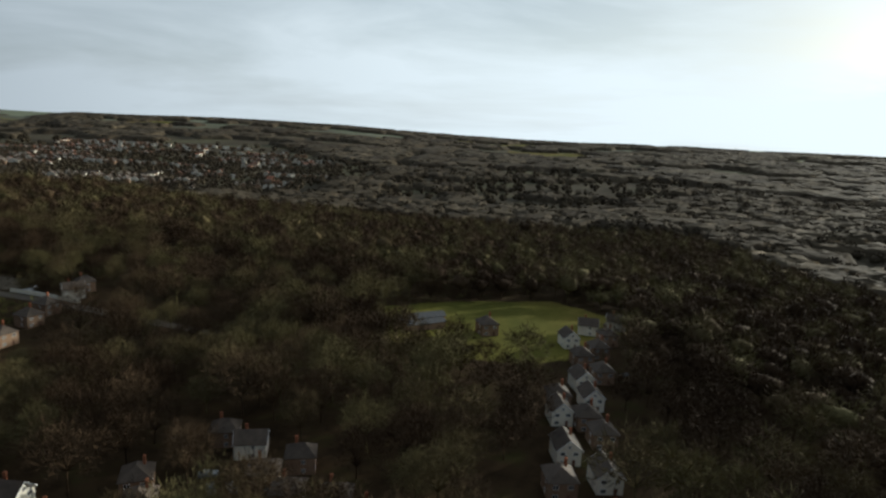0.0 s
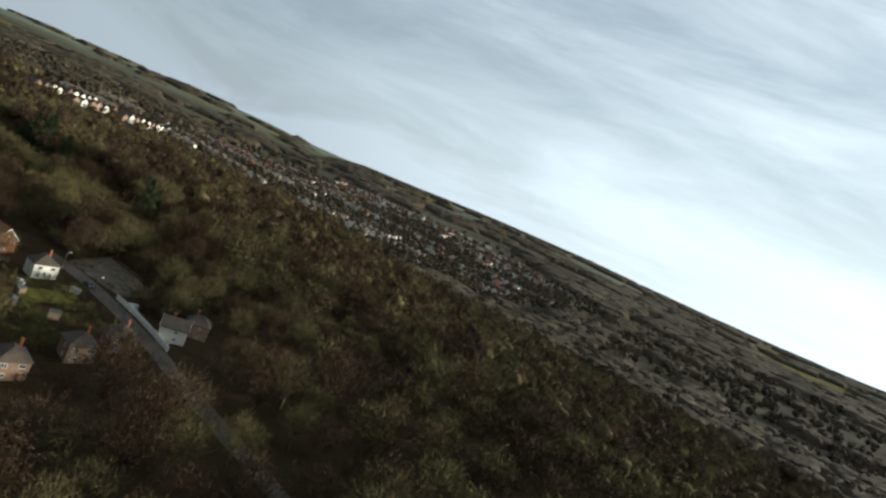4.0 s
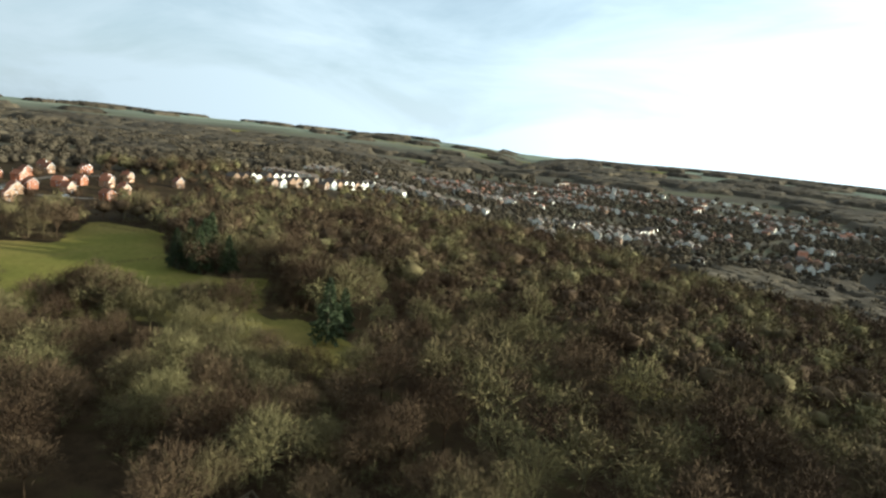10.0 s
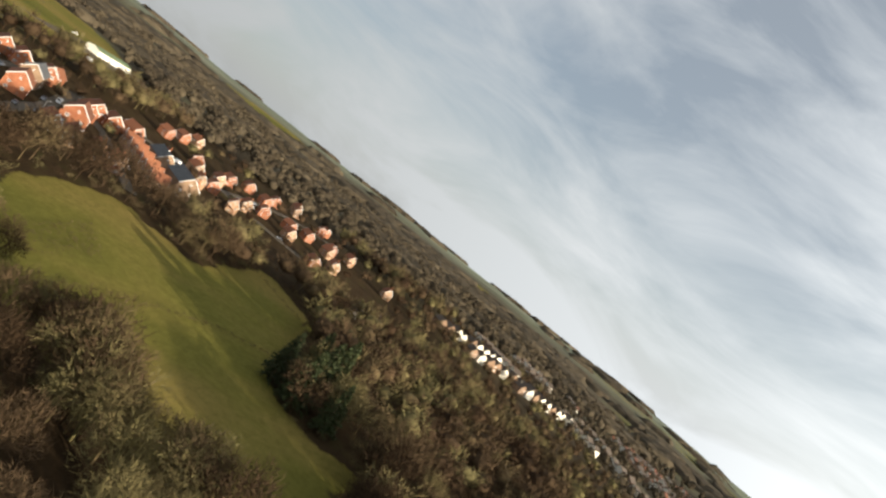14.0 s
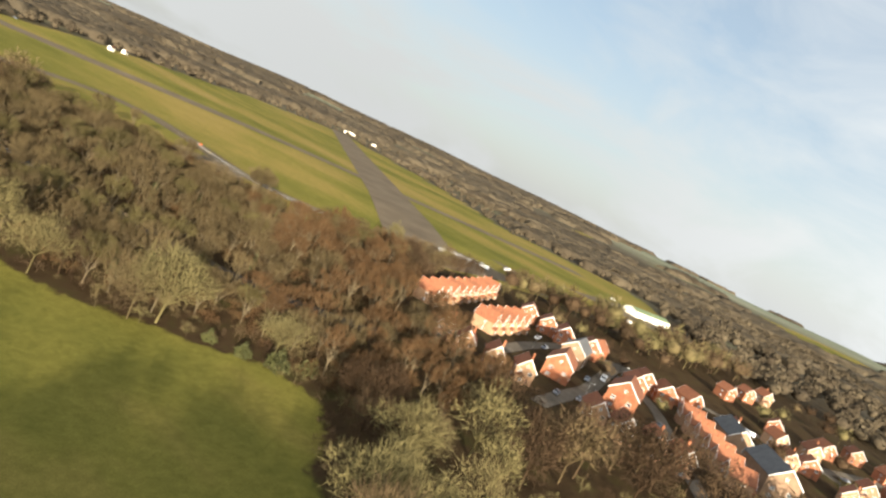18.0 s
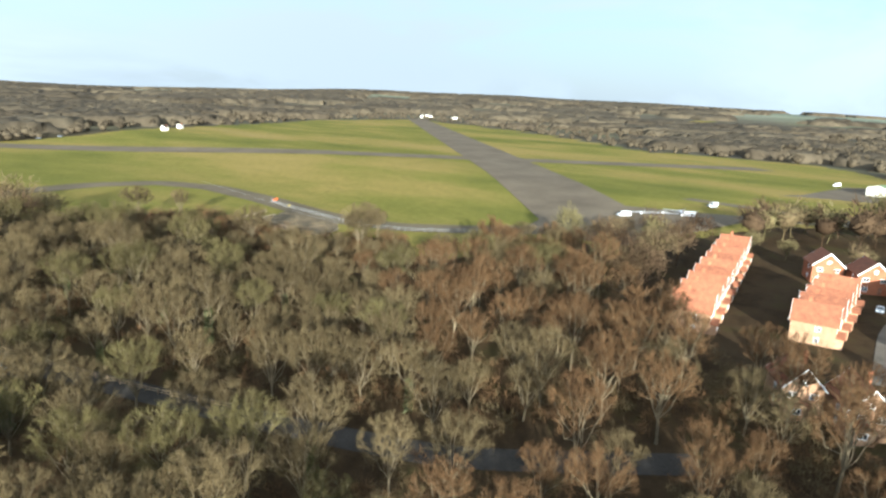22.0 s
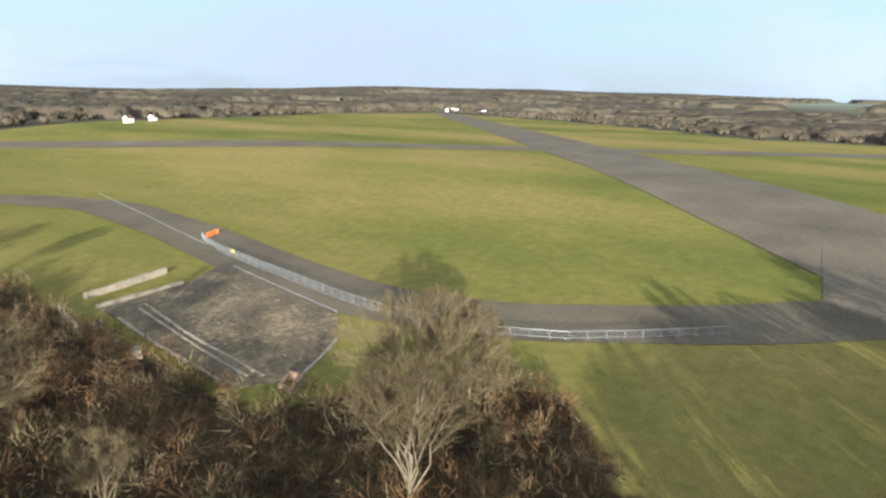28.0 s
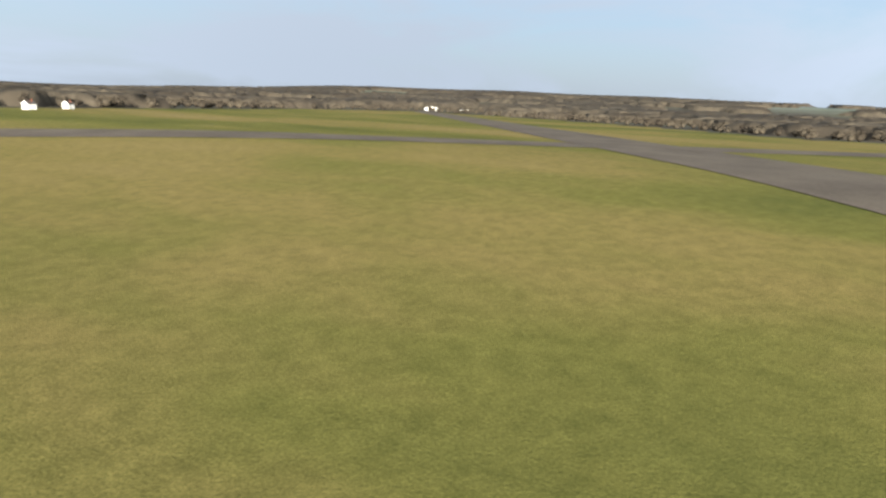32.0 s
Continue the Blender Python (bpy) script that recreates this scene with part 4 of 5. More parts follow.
for x, y, turn, k in ((25, 272, 10, 1), (26, 252, 10, 0), (22, 231, 10, 1), (11, 206, 5, 1), (18, 203, 5, 0), (9, 184, 5, 1), (12, 216, 5, 0), (36, 290, 80, 1), (41, 278, 10, 0), (34, 262, 10, 0), (30, 238, 5, 0), (20, 193, 5, 0), (5, 168, 5, 0), (16, 172, 5, 1), (0, 150, 5, 0), (12, 152, 5, 0), (50, 300, 80, 1), (22, 217, 5, 1)):
    put((semi_dark, white_small)[k], x, y, turn, 0.85, "houses along the strip")
long_shed = house_thing(6.5, 20.0, 3.0, 4.2, M_BRICK_BUFF, M_SLATE, "long low farm shed with grey sheet roof", name="shed", chimney=False, windows=False, trim=False)
put(long_shed, -33, 286, -64, 1.0)
put(long_shed, -31, 279.5, -60, 0.85)
put(semi_dark, -6, 279, 20, 0.9)

# far town in the valley
far_white = house_thing(8.0, 9.0, 5.0, 8.0, M_RENDER, M_TILE_BROWN, "pale rendered suburban house with brown roof", chimney=False, windows=False, trim=False)
far_brick = house_thing(8.0, 9.0, 5.0, 8.2, M_BRICK_BUFF, M_TILE_BROWN, "brick suburban house with brown tile roof", chimney=False, windows=False, trim=False)
for model in (far_white, far_brick):
    for x in (-2.1, 2.1):
        for z in (1.3, 3.8):
            add_window(model, x, -4.5, z, 0, 1.5, 1.2)
rng = np.random.default_rng(61)
far_spots = []
for row in range(150):
    cx, cy = rng.uniform(-1150, -200), 430 + 1500 * rng.uniform() ** 0.8
    turn = 14 + rng.choice((0, 0, 0, 0, 90)) + rng.normal(0, 5)
    for i in range(int(rng.integers(5, 13))):
        x = cx + math.cos(radians(turn)) * i * 10.5 + rng.normal(0, 0.6)
        y = cy + math.sin(radians(turn)) * i * 10.5 + rng.normal(0, 0.6)
        if bool(inside(TOWN, x, y)) and all((x - a) ** 2 + (y - b) ** 2 > 70 for a, b, _ in far_spots[-60:]):
            far_spots.append((x, y, turn + rng.choice((0, 180))))
far_spots.sort(key=lambda s: math.hypot(s[0] + 300, s[1] - 250))
for x, y, turn in far_spots[:150]:
    put((far_white, far_brick)[int(rng.uniform() < 0.45)], x, y, turn, rng.uniform(0.9, 1.15), "houses of the valley town")


def town_mass(spots):
    """The rest of the valley town: walls and gabled roofs in one mesh."""
    vs, ts, ms, n = [], [], [], 0
    base = np.array([(-4, -4.5, -1.5), (4, -4.5, -1.5), (4, 4.5, -1.5), (-4, 4.5, -1.5), (-4, -4.5, 5), (4, -4.5, 5), (4, 4.5, 5), (-4, 4.5, 5), (0, -4.5, 8), (0, 4.5, 8),
                     (-4.5, -4.9, 4.72), (0, -4.9, 8.15), (4.5, -4.9, 4.72), (-4.5, 4.9, 4.72), (0, 4.9, 8.15), (4.5, 4.9, 4.72)])
    wall = [(0, 1, 5), (0, 5, 4), (1, 2, 6), (1, 6, 5), (2, 3, 7), (2, 7, 6), (3, 0, 4), (3, 4, 7), (4, 5, 8), (6, 7, 9)]
    roof = [(10, 11, 14), (10, 14, 13), (11, 12, 15), (11, 15, 14)]
    r = np.random.default_rng(62)
    for x, y, turn in spots:
        s, c, k = math.sin(radians(turn)), math.cos(radians(turn)), r.uniform(0.85, 1.2)
        b = base * k * np.array((r.choice((1.0, 1.0, 1.7)), 1, 1))
        vs.append(np.stack([b[:, 0] * c - b[:, 1] * s + x, b[:, 0] * s + b[:, 1] * c + y, b[:, 2] + level(x, y)], 1))
        ts.append(np.array(wall + roof) + n)
        ms += [int(r.choice((0, 2)))] * len(wall) + [int(r.choice((1, 1, 3)))] * len(roof)
        n += len(base)
    me = mesh_from("valley_town", np.concatenate(vs), np.concatenate(ts), M_RENDER)
    for m in (M_TILE_BROWN, M_BRICK_BUFF, M_TILE_RED):
        me.materials.append(m)
    me.polygons.foreach_set("material_index", np.array(ms, np.int32))
    return tagged(new("valley_town", me), "pale and brick houses with brown roofs filling the valley", "town", kind="stuff")


town_mass(far_spots[150:])
for x, y, k in ((-520, 428, 0), (-530, 452, 0), (-527, 465, 1), (-536, 444, 0), (-511, 436, 1)):
    put((far_white, far_brick)[k], x, y, 60, 0.9)
for x, y, turn in ((-718, -335, 20), (-752, -364, 30)):
    put(white_small, x, y, turn + 90, 0.62, "houses beyond the airfield")

# hangar with a pale green roof on the apron
hangar = house_thing(13.0, 46.0, 4.6, 6.6, M_RENDER, M_GREEN_ROOF, "long low hangar with pale green sheet roof", name="hangar", chimney=False, windows=False, trim=False)
for i in range(6):
    bm = bmesh.new()
    box(bm, 6.45, -20 + i * 7, 0, 6.58, -15 + i * 7, 4.0)
    part("sliding_door", bm, M_WHITE, hangar, "white sliding door")
hangar.matrix_basis = pose(-838, 234, level(-838, 234), 0, 0, 62)
tagged(hangar, category="hangar")
used.add(hangar.name)
far_hangar = house_thing(26.0, 60.0, 5.0, 7.0, M_RENDER, M_SLATE, "long low white industrial shed beyond the runway end", name="industrial_shed", chimney=False, windows=False, trim=False)
tagged(far_hangar, category="shed")
put(far_hangar, -1730, -800, 128, 1.2)
put(far_hangar, -1775, -740, 128, 0.8)


# ---- barriers, glider, vehicles ----
def rod_mesh(name, pts, r, mat, sides=5):
    pieces = [tube(a, b, r, r, sides) for a, b in zip(pts, pts[1:])]
    v, t = joined(pieces)
    return mesh_from(name, v, t, mat)


def barrier_thing():
    """A crowd barrier, 2.3 m by 1.1 m, along x."""
    root = new("barrier")
    shared("frame", rod_mesh("frame", [(-1.15, 0, 0.1), (-1.15, 0, 1.0), (-1.05, 0, 1.1), (1.05, 0, 1.1), (1.15, 0, 1.0), (1.15, 0, 0.1)], 0.03, M_STEEL), root)
    shared("bottom_rail", rod_mesh("bottom_rail", [(-1.15, 0, 0.22), (1.15, 0, 0.22)], 0.022, M_STEEL), root)
    bar = rod_mesh("bar", [(0, 0, 0.22), (0, 0, 1.1)], 0.014, M_STEEL, 4)
    for i in range(11):
        shared("bar", bar, root, pose(-0.96 + i * 0.192, 0, 0))
    foot = rod_mesh("foot", [(0, -0.3, 0.02), (0, 0, 0.12), (0, 0.3, 0.02)], 0.025, M_STEEL)
    for x in (-0.95, 0.95):
        shared("foot", foot, root, pose(x, 0, 0))
    return tagged(root, "galvanised steel crowd barrier beside the perimeter track", "barrier", "row of crowd barriers")


barrier = barrier_thing()
line = [(-556, 17), (-554, 21), (-552, 29), (-550.3, 41), (-548.5, 56), (-547.2, 66), (-547, 75), (-550, 90), (-554, 97), (-561, 104), (-570, 112)]
walked, at_d = 0.0, 1.2
for (x0, y0), (x1, y1) in zip(line, line[1:]):
    n = math.hypot(x1 - x0, y1 - y0)
    while at_d < walked + n:
        u = (at_d - walked) / n
        put(barrier, x0 + (x1 - x0) * u, y0 + (y1 - y0) * u, math.degrees(math.atan2(y1 - y0, x1 - x0)) + rng.normal(0, 2), 1.0, lift=0.08)
        at_d += 2.38
    walked += n
bm = bmesh.new()
box(bm, -0.45, -0.02, 0.35, 0.45, 0.02, 1.0)
sign = part("notice_board", bm, M_YELLOW)
sign.matrix_basis = pose(-551.7, 33.5, level(-551.7, 33.5) + 0.08, 0, 0, 85)
tagged(sign, "yellow notice board fixed to a crowd barrier", "sign")
bm = bmesh.new()
box(bm, -1.1, -0.2, 0, 1.1, 0.2, 0.22)
box(bm, -1.0, -0.14, 0.22, 1.0, 0.14, 0.8)
plastic = part("road_barrier", bm, M_ORANGE)
tagged(plastic, "low orange plastic road barrier on the track", "barrier")
put(plastic, -559.5, 16, 20, 1.0, lift=0.08)
put(plastic, -557.5, 17.2, 25, 1.0, lift=0.08)
strip("barrier_kerb", [(x + 0.5, y) for x, y in line[2:8]], 0.13, M_PAINT, 0.12, "pale line along the foot of the barriers", "road marking", 4.0)
strip("white_line", [(-547.3, 40), (-545.6, 50), (-544.2, 60), (-542.7, 70)], 0.14, M_PAINT, 0.125, "faded white line along the track", "road marking", 4.0)
strip("white_line", [(-567, -50), (-560, -12), (-557, 2), (-553, 23)], 0.14, M_PAINT, 0.125, "faded white edge line", "road marking", 4.0)


def low_wall(points, h, t, mat, name, label):
    bm = bmesh.new()
    for (x0, y0), (x1, y1) in zip(points, points[1:]):
        d = Vector((x1 - x0, y1 - y0))
        n = Vector((-d.y, d.x)).normalized() * t / 2
        lo = min(level(x0, y0), level(x1, y1)) - 0.3
        quad = [(x0 - n.x, y0 - n.y), (x1 - n.x, y1 - n.y), (x1 + n.x, y1 + n.y), (x0 + n.x, y0 + n.y)]
        b = [bm.verts.new((*p, lo)) for p in quad]
        u = [bm.verts.new((*p, lo + 0.3 + h * random.uniform(0.8, 1.1))) for p in quad]
        bm.faces.new(u), bm.faces.new(b[::-1])
        for i in range(4):
            bm.faces.new((b[i], b[(i + 1) % 4], u[(i + 1) % 4], u[i]))
    bmesh.ops.recalc_face_normals(bm, faces=bm.faces)
    return tagged(part(name, bm, mat), label, "wall", kind="structure")


low_wall([(-523.5, 40.8), (-527, 39.9), (-530, 39), (-534, 37.6), (-537.5, 36.3)], 0.9, 0.7, M_KERB, "blast_wall", "low crumbling concrete blast wall by the pad")
for kerb, h, t in (([(-522.8, 46), (-526, 45.3), (-529, 44.8), (-533, 44.2), (-536.2, 43.4)], 0.45, 0.55), ([(-527.6, 49), (-526.6, 55), (-525.6, 61), (-524.8, 68), (-524, 79)], 0.28, 0.3), ([(-526.2, 50), (-525.2, 57), (-524.3, 64), (-523.4, 71), (-522.8, 78)], 0.24, 0.22), ([(-522.6, 52), (-521.8, 58), (-521.2, 64), (-520.8, 72), (-520.2, 78)], 0.3, 0.4), ([(-527, 81.6), (-531, 79.8), (-536, 77)], 0.3, 0.3)):
    low_wall(kerb, h, t, M_KERB, "low_kerb", "broken low concrete kerb on the pad")
low_wall([(-519.5, 42.5), (-518.3, 47), (-517.6, 52)], 0.8, 0.4, M_KERB, "bank_wall", "stub of concrete wall in the bank beside the pad")
for bx, by, bs in ((-519.6, 53.2, 1.3), (-518.2, 65, 1.6), (-518.6, 60, 0.8)):
    bm = bmesh.new()
    for v in box(bm, -bs / 2, -bs / 3, -0.3, bs / 2, bs / 3, bs * 0.55):
        v.co += Vector((random.uniform(-0.12, 0.12), random.uniform(-0.12, 0.12), random.uniform(-0.15, 0.15)))
    blk = part("concrete_block", bm, M_KERB)
    blk.matrix_basis = pose(bx, by, level(bx, by), 0, 0, 70)
    tagged(blk, "broken block of pale concrete in the bank", "rubble")
low_wall([(-203, 289.5), (-190, 286.5), (-178, 283), (-168, 279.6)], 1.8, 0.25, M_RENDER, "garden_wall", "long white garden wall along the lane")
low_wall([(-233, 294), (-239, 315), (-217, 311)], 0.8, 0.4, M_CONCRETE, "yard_wall", "grey block wall round the rubble yard")
low_wall([(-252, 268), (-240, 268), (-230, 272)], 1.8, 0.12, M_WOOD, "garden_fence", "pale close-boarded garden fence")


def glider_thing():
    root = new("glider")
    pieces = []
    xs = np.linspace(-3.2, 3.8, 15)
    rad = np.interp(xs, [-3.2, -2.6, -1.2, 0.4, 2.0, 3.8], [0.05, 0.28, 0.40, 0.30, 0.14, 0.09])
    for i in range(14):
        pieces.append(tube((xs[i], 0, 0.6), (xs[i + 1], 0, 0.6), rad[i], rad[i + 1], 10))
    v, t = joined(pieces)
    shared("fuselage", mesh_from("fuselage", v, t, M_GLOSS_WHITE), root)
    for s in (-1, 1):
        bm = bmesh.new()
        prof = [(-0.5, 0), (-0.2, 0.09), (0.5, 0), (-0.2, -0.05)]
        inner = [bm.verts.new((-0.4 + x, s * 0.25, 0.78 + z)) for x, z in prof]
        outer = [bm.verts.new((-0.3 + x * 0.45, s * 7.5, 1.05 + z * 0.4)) for x, z in prof]
        for i in range(4):
            bm.faces.new((inner[i], inner[(i + 1) % 4], outer[(i + 1) % 4], outer[i]))
        bm.faces.new(outer)
        bmesh.ops.recalc_face_normals(bm, faces=bm.faces)
        part("wing", bm, M_GLOSS_WHITE, root)
    bm = bmesh.new()
    box(bm, 3.2, -0.04, 0.6, 3.95, 0.04, 1.9)
    part("fin", bm, M_GLOSS_WHITE, root)
    bm = bmesh.new()
    box(bm, 3.3, -1.3, 1.86, 3.8, 1.3, 1.92)
    part("tailplane", bm, M_GLOSS_WHITE, root)
    bm = bmesh.new()
    bmesh.ops.create_uvsphere(bm, u_segments=12, v_segments=8, radius=0.5, matrix=Matrix.Translation((-1.6, 0, 0.85)) @ Matrix.Diagonal((1.9, 0.7, 0.6, 1)))
    part("canopy", bm, M_GLASS, root)
    bm = bmesh.new()
    bmesh.ops.create_cone(bm, cap_ends=True, segments=12, radius1=0.2, radius2=0.2, depth=0.12, matrix=Matrix.Translation((-0.3, 0, 0.2)) @ Matrix.Rotation(radians(90), 4, "X"))
    part("wheel", bm, M_RUBBER, root)
    return tagged(root, "white glider with long wings parked on the turf", "glider", "parked gliders")


glider = glider_thing()
for x, y, turn in ((-645, 146, 20), (-651, 153, 22), (-660, 158, 25)):
    put(glider, x, y, turn, 1.0)


def car_thing():
    """A small car, nose to -y."""
    root = new("car")
    bm = bmesh.new()
    prof = [(-2.05, 0.35), (-2.1, 0.65), (-1.9, 0.85), (-0.9, 0.98), (-0.35, 1.42), (0.9, 1.46), (1.75, 1.0), (2.05, 0.95), (2.1, 0.4)]
    left = [bm.verts.new((-0.85 if z < 1.2 else -0.62, y, z)) for y, z in prof]
    right = [bm.verts.new((0.85 if z < 1.2 else 0.62, y, z)) for y, z in prof]
    bm.faces.new(left), bm.faces.new(right[::-1])
    for i in range(len(prof)):
        j = (i + 1) % len(prof)
        bm.faces.new((left[j], left[i], right[i], right[j]))
    bmesh.ops.recalc_face_normals(bm, faces=bm.faces)
    part("body", bm, M_CAR, root)
    for name, q in (("windscreen", [(-0.72, -0.86, 1.03), (0.72, -0.86, 1.03), (0.56, -0.40, 1.40), (-0.56, -0.40, 1.40)]), ("rear_window", [(0.7, 1.66, 1.08), (-0.7, 1.66, 1.08), (-0.56, 1.0, 1.42), (0.56, 1.0, 1.42)])):
        bm = bmesh.new()
        f = bm.faces.new([bm.verts.new(p) for p in q])
        bmesh.ops.solidify(bm, geom=[f], thickness=-0.03)
        part(name, bm, M_GLASS, root)
    for x in (-0.78, 0.78):
        for y in (-1.3, 1.3):
            bm = bmesh.new()
            bmesh.ops.create_cone(bm, cap_ends=True, segments=14, radius1=0.32, radius2=0.32, depth=0.22, matrix=pose(x, y, 0.32, 0, 90, 0))
            tyre = part("wheel", bm, M_RUBBER, root)
            bm = bmesh.new()
            bmesh.ops.create_cone(bm, cap_ends=True, segments=10, radius1=0.19, radius2=0.19, depth=0.24, matrix=pose(x, y, 0.32, 0, 90, 0))
            part("rim", bm, M_STEEL, tyre)
    for x in (-0.6, 0.6):
        bm = bmesh.new()
        box(bm, x - 0.16, -2.12, 0.66, x + 0.16, -2.0, 0.8)
        part("headlight", bm, M_GLOSS_WHITE, root)
    return tagged(root, "small dark car parked beside the road", "car", "parked cars")


car = car_thing()
for x, y, turn in ((-416.5, 104, 22), (-419.5, 112, 202), (-421, 117, 22), (-65, 161, 30), (-69, 160, 25), (-72, 166, 110), (-636, 141, 60), (-212, 286, 80), (-684, 165, 40), (-800, 250, 60), (-788, 256, 60), (-618, -318, 30), (-600, -312, 40)):
    put(car, x, y, turn, 1.0, lift=0.08)


# sheds, caravans and clutter in the gardens
def shed_thing(w, d, h, wall, roof, name, label):
    root = new(name)
    bm = gable_walls(w, d, h, h + 0.5, 0.2)
    part("wall", bm, wall, root)
    part("roof", gable_roof(w, d, h, h + 0.5, 0.12, 0.05), roof, root)
    bm = bmesh.new()
    box(bm, -0.4, -d / 2 - 0.04, 0, 0.4, -d / 2 + 0.02, min(1.9, h))
    part("door", bm, M_DOOR, root)
    return tagged(root, label, name.replace("_", " "))


wood_shed = shed_thing(2.2, 2.8, 1.9, M_WOOD, M_SLATE, "garden_shed", "small weathered timber garden shed")
pale_shed = shed_thing(2.6, 4.4, 2.1, M_WHITE, M_WHITE, "caravan", "small white touring caravan in a garden")
for i, (x, y) in enumerate(((-208, 262), (-201, 256), (-196, 246), (-205, 240), (-192, 262), (-188, 236), (-199, 228), (-65, 182), (-84, 178), (38, 240), (46, 300))):
    put(wood_shed, x, y, 20 + i * 31, 1.0, "garden sheds")
for i, (x, y) in enumerate(((-229, 267), (-214, 266), (-208, 279), (-196, 290))):
    put(pale_shed, x, y, 30 + i * 40, 0.62, "caravans in the gardens")
rnd = random.Random(5)
block = bmesh.new()
for _ in range(60):
    x, y, s = rnd.uniform(-234, -206), rnd.uniform(293, 311), rnd.uniform(0.3, 1.1)
    if bool(inside([(-233, 293), (-239, 314), (-217, 310), (-202, 302), (-206, 292)], x, y)):
        v = box(block, x, y, level(x, y), x + s, y + s * rnd.uniform(0.6, 1.4), level(x, y) + s * rnd.uniform(0.3, 0.7))
        for q in v:
            q.co += Vector((rnd.uniform(-0.2, 0.2), rnd.uniform(-0.2, 0.2), rnd.uniform(-0.1, 0.1))) * s
tagged(part("rubble", block, M_RUBBLE), "heaps of broken grey rubble in the yard", "rubble", kind="stuff")

# broken concrete, cracks' weeds and the ruined hut on the pad
block = bmesh.new()
for _ in range(90):
    x, y, s = rnd.uniform(-543, -522), rnd.uniform(41, 84), rnd.uniform(0.12, 0.55)
    if bool(inside(PAD, x, y)):
        v = box(block, x, y, level(x, y) + 0.08, x + s, y + s * rnd.uniform(0.6, 1.4), level(x, y) + 0.12 + s * rnd.uniform(0.1, 0.35))
        for q in v:
            q.co += Vector((rnd.uniform(-0.2, 0.2), rnd.uniform(-0.2, 0.2), 0)) * s
tagged(part("broken_concrete", block, M_RUBBLE), "scattered lumps of broken concrete on the pad", "rubble", kind="stuff")
for pts in ([(-533, 44.5), (-532, 60), (-530, 79)], [(-539, 42), (-538, 58), (-536.5, 76)], [(-523, 58), (-533, 57), (-543, 56)], [(-522, 70), (-532, 69), (-541.5, 68)]):
    strip("slab_joint", pts, 0.06, M_RUBBLE, 0.135, "weedy joint between the concrete slabs", "joint", 3.0)
hut = new("ruined_hut")
for x0, y0, x1, y1, h in ((-1.6, -1.2, 1.6, -0.98, 0.9), (-1.6, 0.98, 1.6, 1.2, 1.3), (-1.6, -0.98, -1.38, 0.98, 1.1), (1.38, -0.98, 1.6, 0.98, 0.6)):
    bm = bmesh.new()
    v = box(bm, x0, y0, -0.2, x1, y1, h)
    v[4].co.z += 0.25
    v[6].co.z -= 0.2
    part("wall", bm, M_BRICK_BUFF, hut)
hut.matrix_basis = pose(-524.5, 82.8, level(-524.5, 82.8), 0, 0, 25) @ Matrix.Scale(0.75, 4)
tagged(hut, "roofless stub of a small brick hut at the pad's corner", "ruin")


def van_thing():
    """A high-sided van, nose to -y."""
    root = new("van")
    bm = bmesh.new()
    prof = [(-2.6, 0.4), (-2.65, 0.95), (-2.2, 1.2), (-1.5, 2.1), (2.6, 2.2), (2.65, 0.4)]
    left = [bm.verts.new((-0.95, y, z)) for y, z in prof]
    right = [bm.verts.new((0.95, y, z)) for y, z in prof]
    bm.faces.new(left), bm.faces.new(right[::-1])
    for i in range(len(prof)):
        j = (i + 1) % len(prof)
        bm.faces.new((left[j], left[i], right[i], right[j]))
    bmesh.ops.recalc_face_normals(bm, faces=bm.faces)
    bmesh.ops.bevel(bm, geom=list(bm.edges), offset=0.06, segments=2, affect="EDGES")
    part("body", bm, M_GLOSS_WHITE, root)
    bm = bmesh.new()
    f = bm.faces.new([bm.verts.new(p) for p in ((-0.8, -2.19, 1.28), (0.8, -2.19, 1.28), (0.8, -1.62, 2.0), (-0.8, -1.62, 2.0))])
    bmesh.ops.solidify(bm, geom=[f], thickness=-0.03)
    part("windscreen", bm, M_GLASS, root)
    for x in (-0.85, 0.85):
        for y in (-1.7, 1.7):
            bm = bmesh.new()
            bmesh.ops.create_cone(bm, cap_ends=True, segments=14, radius1=0.36, radius2=0.36, depth=0.25, matrix=pose(x, y, 0.36, 0, 90, 0))
            part("wheel", bm, M_RUBBER, root)
    return tagged(root, "white panel van parked on the tarmac", "van", "parked vans")


van = van_thing()
for x, y, turn in ((-636, 142, 50), (-683, 166, 80), (-653, 163, 20), (-860, 200, 60), (-745, 236, 30), (-560, 265, 95), (-610, 320, 10)):
    put(van, x, y, turn, 1.0, lift=0.1)
for x, y, turn in ((-505, 262, 95), (-512, 268, 95), (-545, 262, 95), (-575, 268, 90), (-556, 240, 90), (-566, 233, 90), (-520, 303, 70), (-540, 291, 65), (-615, 310, 15), (-625, 360, 30), (-645, 372, 45), (-670, 385, 45), (-600, 390, 20), (-588, 412, 20)):
    put(car, x, y, turn, 1.0, lift=0.08)


def lamp_post():
    root = new("street_lamp")
    v, t = joined([tube((0, 0, 0), (0, 0, 5.6), 0.07, 0.05, 7), tube((0, 0, 5.6), (0.9, 0, 5.9), 0.04, 0.03, 6)])
    shared("post", mesh_from("post", v, t, M_STEEL), root)
    bm = bmesh.new()
    box(bm, 0.75, -0.1, 5.84, 1.3, 0.1, 5.96)
    part("lantern", bm, M_GLOSS_WHITE, root)
    return tagged(root, "slim grey street lamp beside the lane", "street lamp", "street lamps")


